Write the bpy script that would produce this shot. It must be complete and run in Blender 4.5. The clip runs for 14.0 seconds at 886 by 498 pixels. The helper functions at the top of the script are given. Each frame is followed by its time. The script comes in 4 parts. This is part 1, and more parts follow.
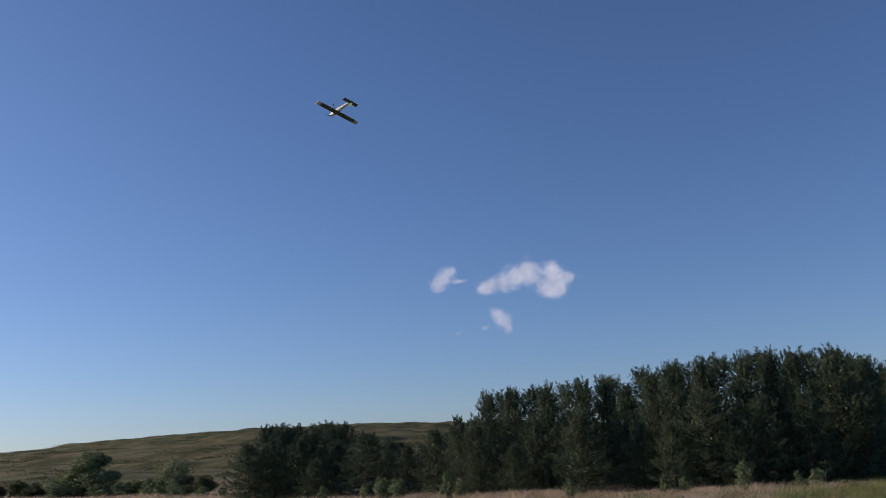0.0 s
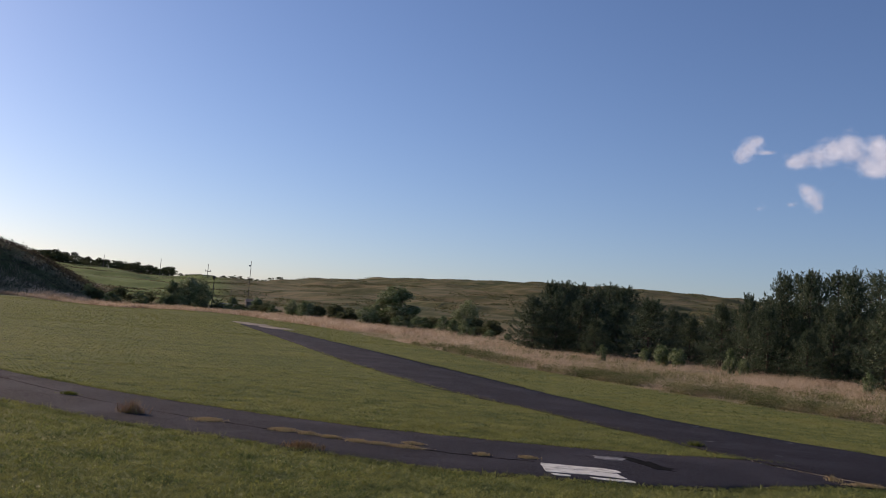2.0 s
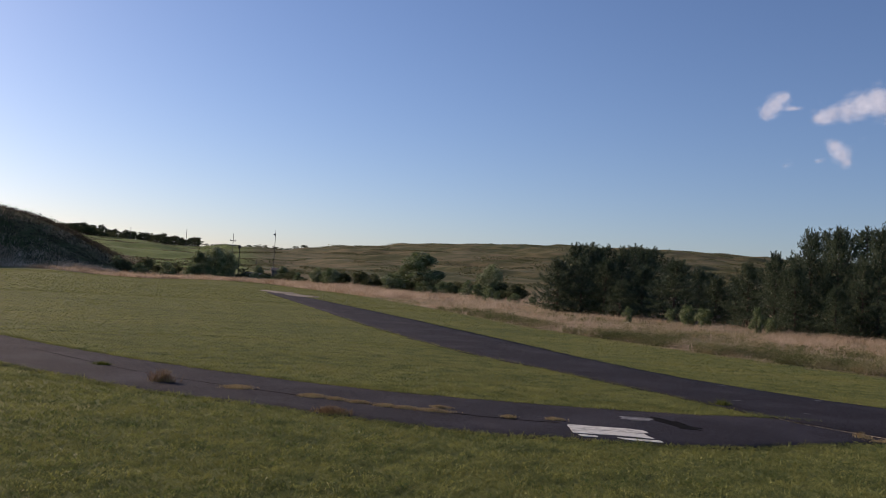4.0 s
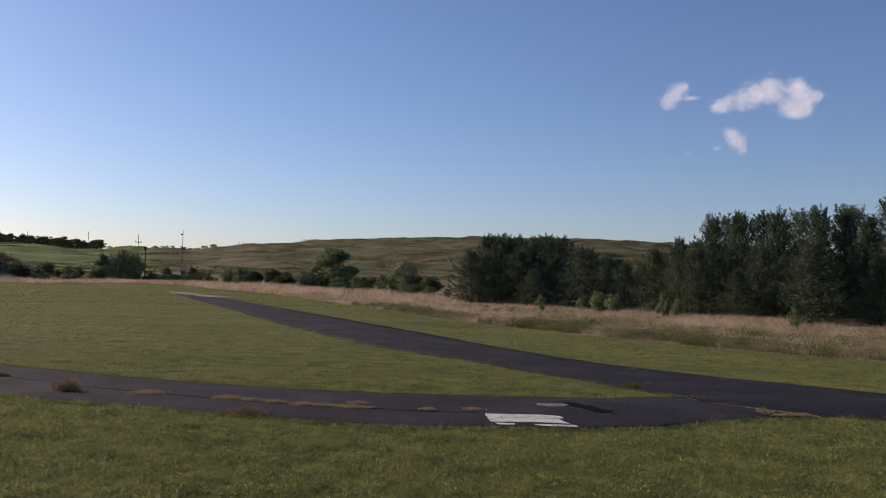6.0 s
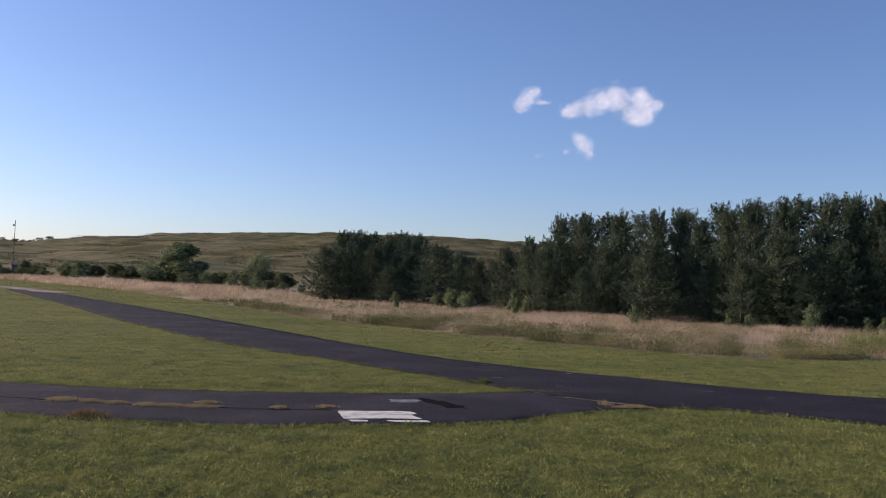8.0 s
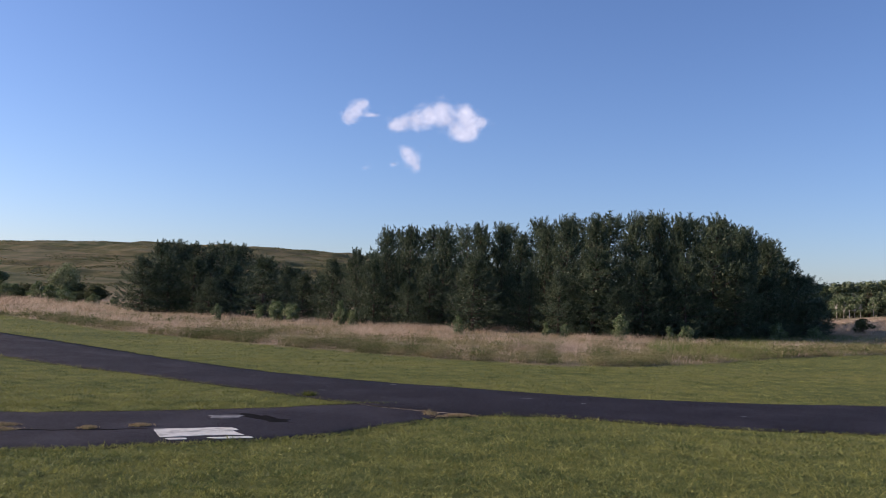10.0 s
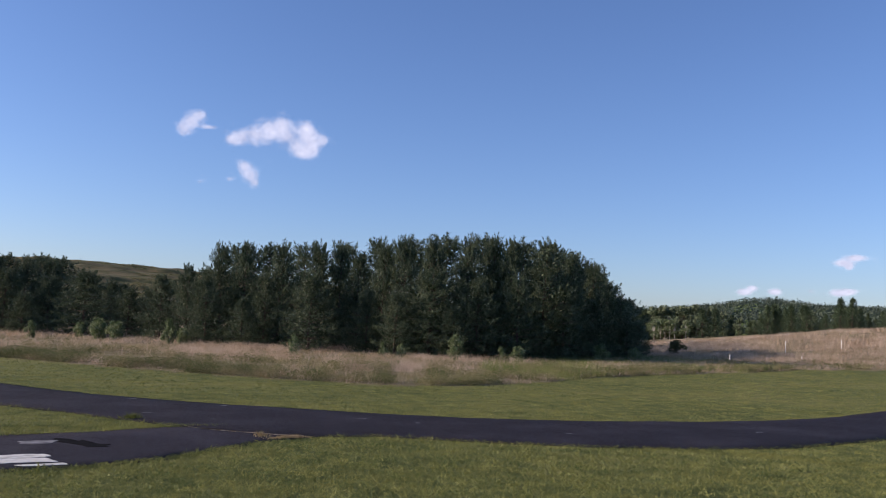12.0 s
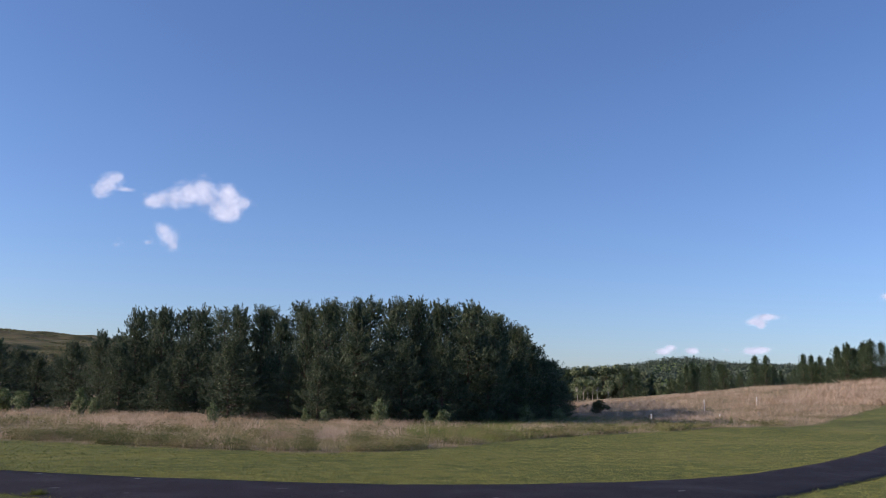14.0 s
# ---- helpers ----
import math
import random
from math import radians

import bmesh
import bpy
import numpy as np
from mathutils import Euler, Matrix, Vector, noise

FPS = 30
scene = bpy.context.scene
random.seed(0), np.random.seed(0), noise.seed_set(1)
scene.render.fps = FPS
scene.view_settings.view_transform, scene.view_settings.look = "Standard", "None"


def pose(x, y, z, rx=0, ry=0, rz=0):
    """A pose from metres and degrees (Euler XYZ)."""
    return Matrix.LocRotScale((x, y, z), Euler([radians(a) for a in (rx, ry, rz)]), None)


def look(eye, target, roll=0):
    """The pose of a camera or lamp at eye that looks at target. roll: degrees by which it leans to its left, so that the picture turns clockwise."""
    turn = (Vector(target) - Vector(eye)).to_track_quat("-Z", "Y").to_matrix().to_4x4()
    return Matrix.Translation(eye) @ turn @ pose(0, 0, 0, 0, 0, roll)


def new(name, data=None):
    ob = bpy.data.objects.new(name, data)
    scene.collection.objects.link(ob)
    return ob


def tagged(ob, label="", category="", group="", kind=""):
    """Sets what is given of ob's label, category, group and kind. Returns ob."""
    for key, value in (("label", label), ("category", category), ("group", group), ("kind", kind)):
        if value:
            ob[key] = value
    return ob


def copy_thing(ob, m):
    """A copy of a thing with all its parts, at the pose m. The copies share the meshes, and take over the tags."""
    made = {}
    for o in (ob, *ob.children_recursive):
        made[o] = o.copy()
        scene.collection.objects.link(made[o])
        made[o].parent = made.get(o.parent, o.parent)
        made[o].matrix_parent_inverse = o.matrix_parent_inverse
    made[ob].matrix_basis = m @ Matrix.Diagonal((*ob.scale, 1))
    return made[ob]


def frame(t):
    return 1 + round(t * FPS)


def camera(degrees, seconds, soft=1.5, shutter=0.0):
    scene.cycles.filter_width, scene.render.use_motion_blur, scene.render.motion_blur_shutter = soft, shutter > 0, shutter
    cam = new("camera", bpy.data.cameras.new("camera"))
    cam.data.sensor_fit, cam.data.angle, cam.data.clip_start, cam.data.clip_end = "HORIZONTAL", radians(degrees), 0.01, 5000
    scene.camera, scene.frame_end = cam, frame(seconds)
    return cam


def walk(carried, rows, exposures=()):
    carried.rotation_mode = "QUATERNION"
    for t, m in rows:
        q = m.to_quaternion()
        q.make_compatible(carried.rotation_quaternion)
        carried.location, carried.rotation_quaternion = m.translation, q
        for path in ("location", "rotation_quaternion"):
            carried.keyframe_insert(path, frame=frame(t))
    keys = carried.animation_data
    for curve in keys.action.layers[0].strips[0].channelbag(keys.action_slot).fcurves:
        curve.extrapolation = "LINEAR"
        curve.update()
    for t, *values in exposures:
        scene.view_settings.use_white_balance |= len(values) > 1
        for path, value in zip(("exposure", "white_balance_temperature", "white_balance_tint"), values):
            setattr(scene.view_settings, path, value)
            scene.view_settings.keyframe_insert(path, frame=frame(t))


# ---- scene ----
EYE = (0.0, 0.0, 1.7)


def aim(yaw, pitch, roll):
    """The camera's pose at its one standing place: degrees to the left, up, and lean."""
    y, p = radians(yaw), radians(pitch)
    ahead = Vector((-math.sin(y) * math.cos(p), math.cos(y) * math.cos(p), math.sin(p)))
    return look(EYE, Vector(EYE) + ahead * 10, roll)


cam = camera(55.18, 14.0, soft=0.7)
walk(cam, [
    (0.0, aim(-13.04, 14.28, -2.97)),
    (0.5, aim(-5.84, 8.55, -0.63)),
    (1.0, aim(-0.44, 5.99, 1.38)),
    (1.5, aim(3.92, 4.87, 3.64)),
    (2.0, aim(6.62, 4.65, 4.62)),
    (2.5, aim(8.32, 4.46, 4.21)),
    (2.7, aim(8.65, 4.22, 4.08)),
    (4.8, aim(6.29, 1.54, 2.01)),
    (5.0, aim(4.75, 1.55, 2.09)),
    (5.5, aim(3.18, 1.78, 1.62)),
    (6.0, aim(2.17, 2.01, 1.52)),
    (6.5, aim(-0.17, 1.88, 1.34)),
    (7.0, aim(-2.78, 2.01, 1.64)),
    (7.5, aim(-4.78, 1.96, 1.63)),
    (8.0, aim(-7.58, 2.09, 1.98)),
    (8.5, aim(-9.59, 1.84, 1.67)),
    (8.7, aim(-11.00, 2.28, 1.87)),
    (10.8, aim(-22.45, 3.48, 1.98)),
    (11.0, aim(-23.15, 3.71, 2.02)),
    (11.5, aim(-26.60, 4.61, 1.03)),
    (12.0, aim(-30.06, 5.00, 2.49)),
    (12.5, aim(-32.15, 5.78, 1.81)),
    (13.0, aim(-33.50, 6.52, 1.53)),
    (13.5, aim(-34.02, 7.26, 1.09)),
    (14.0, aim(-35.08, 9.41, 1.50)),
], exposures=[(0.0, -0.33, 5800, 21), (0.8, -0.22, 6100, 23), (2.5, -0.16, 6350, 25), (5.0, -0.18, 6350, 25), (6.5, -0.04, 6300, 25), (8.0, 0.18, 6100, 26), (11.0, 0.26, 5880, 26), (14.0, 0.22, 5780, 24)])

# ---- light ----
SUN_AZ, SUN_EL = -63.0, 21.5
world = bpy.data.worlds.new("evening_sky")
scene.world = world
world.use_nodes = True
wn = world.node_tree.nodes
sky = wn.new("ShaderNodeTexSky")
sky.sky_type = "NISHITA"
sky.sun_disc = False
sky.sun_elevation, sky.sun_rotation = radians(SUN_EL), radians(SUN_AZ)
sky.altitude, sky.air_density, sky.dust_density, sky.ozone_density = 200, 1.0, 0.65, 4.2
wn["Background"].inputs["Strength"].default_value = 0.114
world.node_tree.links.new(sky.outputs[0], wn["Background"].inputs["Color"])

sun_data = bpy.data.lights.new("sun", "SUN")
sun_data.energy, sun_data.angle, sun_data.color = 5.0, radians(0.6), (1.0, 0.80, 0.52)
sun = new("sun", sun_data)
_a, _e = radians(SUN_AZ), radians(SUN_EL)
_to = Vector((math.sin(_a) * math.cos(_e), math.cos(_a) * math.cos(_e), math.sin(_e)))
sun.matrix_world = look(_to * 200, (0, 0, 0))


# ---- materials ----
def material(name, colours, scale=4.0, detail=6.0, rough=0.85, bump=0.0, bump_scale=40.0, per="", spread=0.0,
             translucent=0.0, second=None, second_scale=0.4, vary=0.4, specular=0.25, coords="Object"):
    """Noise between the given colours at one scale, a second tint at a larger one, and a bump.
    per: 'island' or 'object' lets single pieces vary in lightness by spread."""
    m = bpy.data.materials.new(name)
    m.use_nodes = True
    n, l = m.node_tree.nodes, m.node_tree.links
    b = n["Principled BSDF"]
    b.inputs["Roughness"].default_value = rough
    b.inputs["Specular IOR Level"].default_value = specular
    tc = n.new("ShaderNodeTexCoord")
    nz = n.new("ShaderNodeTexNoise")
    nz.inputs["Scale"].default_value, nz.inputs["Detail"].default_value = scale, detail
    l.new(tc.outputs[coords], nz.inputs["Vector"])
    ramp = n.new("ShaderNodeValToRGB")
    el = ramp.color_ramp.elements
    el[0].position, el[1].position = 0.32, 0.68
    el[0].color, el[1].color = (*colours[0], 1), (*colours[-1], 1)
    for k, c in enumerate(colours[1:-1]):
        e = el.new(0.32 + 0.36 * (k + 1) / (len(colours) - 1))
        e.color = (*c, 1)
    if per == "island":
        geo = n.new("ShaderNodeNewGeometry")
        mix0 = n.new("ShaderNodeMath")
        mix0.operation = "MULTIPLY_ADD"
        l.new(geo.outputs["Random Per Island"], mix0.inputs[0])
        mix0.inputs[1].default_value = vary
        sub = n.new("ShaderNodeMath")
        sub.operation = "SUBTRACT"
        l.new(nz.outputs["Fac"], sub.inputs[0])
        sub.inputs[1].default_value = vary / 2
        l.new(sub.outputs[0], mix0.inputs[2])
        l.new(mix0.outputs[0], ramp.inputs["Fac"])
    else:
        l.new(nz.outputs["Fac"], ramp.inputs["Fac"])
    out = ramp.outputs["Color"]
    if second:
        n2 = n.new("ShaderNodeTexNoise")
        n2.inputs["Scale"].default_value, n2.inputs["Detail"].default_value = second_scale, 4
        l.new(tc.outputs[coords], n2.inputs["Vector"])
        r2 = n.new("ShaderNodeValToRGB")
        r2.color_ramp.elements[0].position, r2.color_ramp.elements[1].position = 0.45, 0.7
        l.new(n2.outputs["Fac"], r2.inputs["Fac"])
        mx = n.new("ShaderNodeMix")
        mx.data_type = "RGBA"
        l.new(r2.outputs["Color"], mx.inputs["Factor"])
        l.new(out, mx.inputs["A"])
        mx.inputs["B"].default_value = (*second, 1)
        out = mx.outputs["Result"]
    if spread:
        hsv = n.new("ShaderNodeHueSaturation")
        mp = n.new("ShaderNodeMapRange")
        if per == "island":
            l.new(geo.outputs["Random Per Island"], mp.inputs["Value"])
        else:
            oi = n.new("ShaderNodeObjectInfo")
            l.new(oi.outputs["Random"], mp.inputs["Value"])
        mp.inputs["To Min"].default_value, mp.inputs["To Max"].default_value = 1 - spread, 1 + spread
        l.new(mp.outputs["Result"], hsv.inputs["Value"])
        l.new(out, hsv.inputs["Color"])
        out = hsv.outputs["Color"]
    l.new(out, b.inputs["Base Color"])
    if bump:
        nb = n.new("ShaderNodeTexNoise")
        nb.inputs["Scale"].default_value, nb.inputs["Detail"].default_value = bump_scale, 8
        l.new(tc.outputs[coords], nb.inputs["Vector"])
        bp = n.new("ShaderNodeBump")
        bp.inputs["Strength"].default_value, bp.inputs["Distance"].default_value = bump, 0.05
        l.new(nb.outputs["Fac"], bp.inputs["Height"])
        l.new(bp.outputs["Normal"], b.inputs["Normal"])
    if translucent:
        tr = n.new("ShaderNodeBsdfTranslucent")
        l.new(out, tr.inputs["Color"])
        ms = n.new("ShaderNodeMixShader")
        ms.inputs["Fac"].default_value = translucent
        l.new(b.outputs[0], ms.inputs[1])
        l.new(tr.outputs[0], ms.inputs[2])
        l.new(ms.outputs[0], n["Material Output"].inputs["Surface"])
    return m


M_BLADE = material("mown_grass_blades", [(0.074, 0.100, 0.036), (0.185, 0.208, 0.066), (0.31, 0.315, 0.096)], 2.2, per="island", vary=0.24, translucent=0.32, rough=0.7, second=(0.23, 0.235, 0.068), second_scale=0.9)
M_CLOVER = material("clover_leaves", [(0.09, 0.125, 0.038), (0.19, 0.215, 0.062), (0.31, 0.31, 0.095)], 1.6, per="island", vary=0.3, translucent=0.35, rough=0.6)
M_NEEDLE = material("pine_needles", [(0.033, 0.053, 0.030), (0.068, 0.099, 0.053), (0.138, 0.168, 0.100)], 1.2, per="island", translucent=0.25, rough=0.6)
M_SPRUCE = material("spruce_needles", [(0.036, 0.060, 0.030), (0.080, 0.115, 0.055)], 0.7, per="island", translucent=0.15, rough=0.6)
M_BARK = material("grey_brown_bark", [(0.045, 0.035, 0.027), (0.13, 0.10, 0.08)], 9, bump=0.8, bump_scale=18)
M_BIRCH = material("pale_birch_bark", [(0.35, 0.33, 0.29), (0.62, 0.60, 0.55)], 6, bump=0.3)
M_LEAF = material("broad_leaves", [(0.09, 0.125, 0.055), (0.20, 0.245, 0.115), (0.36, 0.385, 0.22)], 0.8, per="island", translucent=0.3, rough=0.6)
M_LEAF_PALE = material("silvery_leaves", [(0.08, 0.12, 0.05), (0.15, 0.20, 0.085), (0.29, 0.33, 0.20)], 0.8, per="island", translucent=0.35, rough=0.55)
M_LEAF_DARK = material("dark_brush_leaves", [(0.040, 0.052, 0.024), (0.085, 0.102, 0.046), (0.14, 0.155, 0.075)], 0.5, per="island", translucent=0.35)
# brush colour darkened to carry the shade of the mound's sunless slope
M_MOUND = material("shade_toned_mound_brush", [(0.028, 0.025, 0.018), (0.055, 0.048, 0.032), (0.085, 0.074, 0.046)], 0.3, per="island", translucent=0.3)
M_FARLEAF = material("far_tree_leaves", [(0.08, 0.11, 0.06), (0.13, 0.17, 0.09), (0.19, 0.22, 0.13)], 0.5, per="island", translucent=0.25)
M_FARWOOD = material("distant_wood_leaves", [(0.040, 0.058, 0.046), (0.080, 0.105, 0.076)], 0.05, per="island", translucent=0.15)
M_HILLWEED = material("olive_hill_scrub", [(0.085, 0.100, 0.038), (0.145, 0.148, 0.066), (0.22, 0.19, 0.105)], 0.06, per="island", vary=0.5, translucent=0.2)
M_TAN = material("dry_tall_grass", [(0.28, 0.205, 0.13), (0.50, 0.395, 0.285), (0.64, 0.52, 0.40)], 0.5, per="island", translucent=0.42, rough=0.75)
M_TANGREEN = material("green_tall_grass", [(0.12, 0.13, 0.048), (0.25, 0.232, 0.105), (0.39, 0.32, 0.18)], 0.35, per="island", translucent=0.38, rough=0.75)
M_MEADOWGREEN = material("green_meadow_weeds", [(0.08, 0.12, 0.032), (0.15, 0.195, 0.055), (0.27, 0.28, 0.095)], 0.4, per="island", translucent=0.3, rough=0.75)
M_FRINGE = material("low_weed_leaves", [(0.09, 0.105, 0.036), (0.175, 0.185, 0.074), (0.29, 0.25, 0.13)], 0.8, per="island", translucent=0.2)
M_WEED = material("dry_crack_weed", [(0.27, 0.20, 0.105), (0.46, 0.36, 0.21), (0.32, 0.28, 0.13)], 3, per="island", translucent=0.25)
M_ASPHALT = material("old_asphalt", [(0.009, 0.0085, 0.012), (0.029, 0.026, 0.037)], 30, 10, rough=0.85, bump=0.8, bump_scale=110, second=(0.038, 0.035, 0.046), second_scale=0.7, specular=0.17)
M_ASPHALT_OLD = material("greyed_asphalt", [(0.013, 0.0120, 0.017), (0.035, 0.032, 0.045)], 30, 10, rough=0.85, bump=0.8, bump_scale=110, second=(0.046, 0.043, 0.056), second_scale=0.7, specular=0.17)
M_STAIN = material("tar_stain", [(0.006, 0.006, 0.006), (0.013, 0.012, 0.012)], 9, rough=0.9, specular=0.03)
M_PAINT = material("worn_white_paint", [(0.36, 0.36, 0.32), (0.62, 0.62, 0.56), (0.68, 0.68, 0.62)], 7, 10, rough=0.7, bump=0.3, bump_scale=80)
M_PAINT_OLD = material("faded_grey_paint", [(0.07, 0.07, 0.075), (0.24, 0.24, 0.24)], 9, 10, rough=0.8)
M_GRAVEL = material("pale_gravel", [(0.20, 0.17, 0.13), (0.42, 0.37, 0.30)], 12, 10, bump=0.8, bump_scale=60)
M_POLE = material("weathered_pole_wood", [(0.10, 0.085, 0.07), (0.20, 0.17, 0.14)], 8, bump=0.3)
M_STAKE = material("white_marker_plastic", [(0.70, 0.70, 0.66), (0.82, 0.82, 0.78)], 6)


def cloud_material():
    """Far sunlit vapour: thin glowing veils, thick in the middle and torn at the edges."""
    m = bpy.data.materials.new("cloud_vapour")
    m.use_nodes = True
    n, l = m.node_tree.nodes, m.node_tree.links
    n.remove(n["Principled BSDF"])
    tc, nz, rp, vc = n.new("ShaderNodeTexCoord"), n.new("ShaderNodeTexNoise"), n.new("ShaderNodeValToRGB"), n.new("ShaderNodeVertexColor")
    vc.layer_name = "vapour"
    nz.inputs["Scale"].default_value, nz.inputs["Detail"].default_value, nz.inputs["Roughness"].default_value = 0.026, 6, 0.6
    l.new(tc.outputs["Object"], nz.inputs["Vector"])
    e = rp.color_ramp.elements
    e[0].position, e[1].position = 0.38, 0.60
    e[0].color, e[1].color = (0.58, 0.60, 0.66, 1), (0.92, 0.92, 0.93, 1)
    l.new(nz.outputs["Fac"], rp.inputs["Fac"])
    add, mp = n.new("ShaderNodeMath"), n.new("ShaderNodeMapRange")
    add.operation = "MULTIPLY_ADD"
    l.new(nz.outputs["Fac"], add.inputs[0])
    add.inputs[1].default_value = 1.9
    l.new(vc.outputs["Color"], add.inputs[2])
    mp.interpolation_type = "SMOOTHSTEP"
    l.new(add.outputs[0], mp.inputs["Value"])
    for key, val in (("From Min", 1.21), ("From Max", 2.2), ("To Min", 0.0), ("To Max", 0.5)):
        mp.inputs[key].default_value = val
    glow, thin, mx = n.new("ShaderNodeEmission"), n.new("ShaderNodeBsdfTransparent"), n.new("ShaderNodeMixShader")
    l.new(rp.outputs["Color"], glow.inputs["Color"])
    glow.inputs["Strength"].default_value = 0.85
    l.new(mp.outputs["Result"], mx.inputs["Fac"])
    l.new(thin.outputs[0], mx.inputs[1])
    l.new(glow.outputs[0], mx.inputs[2])
    l.new(mx.outputs[0], n["Material Output"].inputs["Surface"])
    return m


M_CLOUD = cloud_material()


def ground_material():
    """Lawn, dry meadow, brown hill and green pasture, mixed by the sheet's own cover colours."""
    m = bpy.data.materials.new("ground_cover")
    m.use_nodes = True
    n, l = m.node_tree.nodes, m.node_tree.links
    b = n["Principled BSDF"]
    b.inputs["Roughness"].default_value = 0.9
    b.inputs["Specular IOR Level"].default_value = 0.1
    tc = n.new("ShaderNodeTexCoord")

    def noise_ramp(scale, c0, c1, c2, stretch=(1, 1, 1), span=0.2):
        mp = n.new("ShaderNodeMapping")
        mp.inputs["Scale"].default_value = stretch
        l.new(tc.outputs["Object"], mp.inputs["Vector"])
        nz = n.new("ShaderNodeTexNoise")
        nz.inputs["Scale"].default_value, nz.inputs["Detail"].default_value, nz.inputs["Roughness"].default_value = scale, 12, 0.65
        l.new(mp.outputs[0], nz.inputs["Vector"])
        r = n.new("ShaderNodeValToRGB")
        e = r.color_ramp.elements
        e[0].position, e[1].position = 0.5 - span, 0.5 + span
        e[0].color, e[1].color = (*c0, 1), (*c2, 1)
        x = e.new(0.5)
        x.color = (*c1, 1)
        l.new(nz.outputs["Fac"], r.inputs["Fac"])
        return r.outputs["Color"]

    def mix(fac, a, c):
        x = n.new("ShaderNodeMix")
        x.data_type = "RGBA"
        l.new(fac, x.inputs["Factor"])
        l.new(a, x.inputs["A"])
        l.new(c, x.inputs["B"])
        return x.outputs["Result"]

    lawn_fine = noise_ramp(9.0, (0.024, 0.035, 0.012), (0.085, 0.101, 0.033), (0.18, 0.182, 0.060), (1, 1, 1), 0.12)
    lawn_mid = noise_ramp(2.6, (0.048, 0.066, 0.020), (0.118, 0.137, 0.038), (0.205, 0.202, 0.062), (1, 1.0, 1), 0.10)
    lawn_wide = noise_ramp(0.17, (0.056, 0.080, 0.024), (0.132, 0.150, 0.041), (0.24, 0.225, 0.070), (1, 1.6, 1), 0.15)
    half, third = n.new("ShaderNodeValue"), n.new("ShaderNodeValue")
    half.outputs[0].default_value, third.outputs[0].default_value = 0.5, 0.5
    lawn = mix(third.outputs[0], mix(half.outputs[0], lawn_fine, lawn_mid), lawn_wide)
    meadow = noise_ramp(0.22, (0.10, 0.10, 0.045), (0.20, 0.165, 0.095), (0.34, 0.27, 0.18), (0.6, 1.6, 1))
    hill_wide = noise_ramp(0.045, (0.048, 0.064, 0.021), (0.100, 0.098, 0.043), (0.165, 0.134, 0.072), (0.35, 1.0, 2.0), 0.13)
    hill_fine = noise_ramp(0.25, (0.038, 0.052, 0.016), (0.100, 0.098, 0.041), (0.19, 0.15, 0.078), (0.6, 0.9, 1.2), 0.08)
    hill = mix(half.outputs[0], hill_wide, hill_fine)
    pasture = mix(half.outputs[0], noise_ramp(0.05, (0.06, 0.095, 0.022), (0.11, 0.165, 0.036), (0.17, 0.205, 0.06), (0.25, 1.3, 2)), noise_ramp(0.5, (0.055, 0.085, 0.018), (0.11, 0.16, 0.036), (0.17, 0.20, 0.06)))
    vc = n.new("ShaderNodeVertexColor")
    vc.layer_name = "cover"
    sp = n.new("ShaderNodeSeparateColor")
    l.new(vc.outputs["Color"], sp.inputs[0])
    c = mix(sp.outputs[0], lawn, meadow)
    c = mix(sp.outputs[1], c, hill)
    c = mix(sp.outputs[2], c, pasture)
    l.new(c, b.inputs["Base Color"])
    nb = n.new("ShaderNodeTexNoise")
    nb.inputs["Scale"].default_value, nb.inputs["Detail"].default_value = 5.0, 12
    l.new(tc.outputs["Object"], nb.inputs["Vector"])
    bp = n.new("ShaderNodeBump")
    bp.inputs["Strength"].default_value, bp.inputs["Distance"].default_value = 0.7, 0.035
    l.new(nb.outputs["Fac"], bp.inputs["Height"])
    l.new(bp.outputs["Normal"], b.inputs["Normal"])
    return m


M_GROUND = ground_material()

# ---- building helpers ----


def tri_mesh(name, verts, tris, mat, smooth=False):
    """A mesh from arrays of corners and triangles."""
    verts, tris = np.asarray(verts, np.float32).reshape(-1, 3), np.asarray(tris, np.int32).reshape(-1, 3)
    me = bpy.data.meshes.new(name)
    me.vertices.add(len(verts))
    me.vertices.foreach_set("co", verts.ravel())
    me.loops.add(len(tris) * 3)
    me.loops.foreach_set("vertex_index", tris.ravel())
    me.polygons.add(len(tris))
    me.polygons.foreach_set("loop_start", np.arange(0, len(tris) * 3, 3, dtype=np.int32))
    if smooth:
        me.polygons.foreach_set("use_smooth", np.ones(len(tris), bool))
    me.update(calc_edges=True)
    if mat:
        me.materials.append(mat)
    return me


def part(name, bm, mat, parent, label=""):
    """Links a bmesh or a mesh as one object under its thing."""
    if isinstance(bm, bmesh.types.BMesh):
        me = bpy.data.meshes.new(name)
        bm.to_mesh(me)
        bm.free()
        me.materials.append(mat)
    else:
        me = bm
    ob = new(name, me)
    ob.parent = parent
    return tagged(ob, label)


def spike_soup(base, tip, width, rs):
    """One thin triangle from each base to each tip, turned at random about its length."""
    d = tip - base
    side = np.cross(d, rs.normal(size=d.shape))
    side /= np.linalg.norm(side, axis=1, keepdims=True) + 1e-9
    w = np.asarray(width).reshape(-1, 1) / 2
    v = np.stack([base - side * w, base + side * w, tip], 1).reshape(-1, 3)
    return v, np.arange(len(v)).reshape(-1, 3)


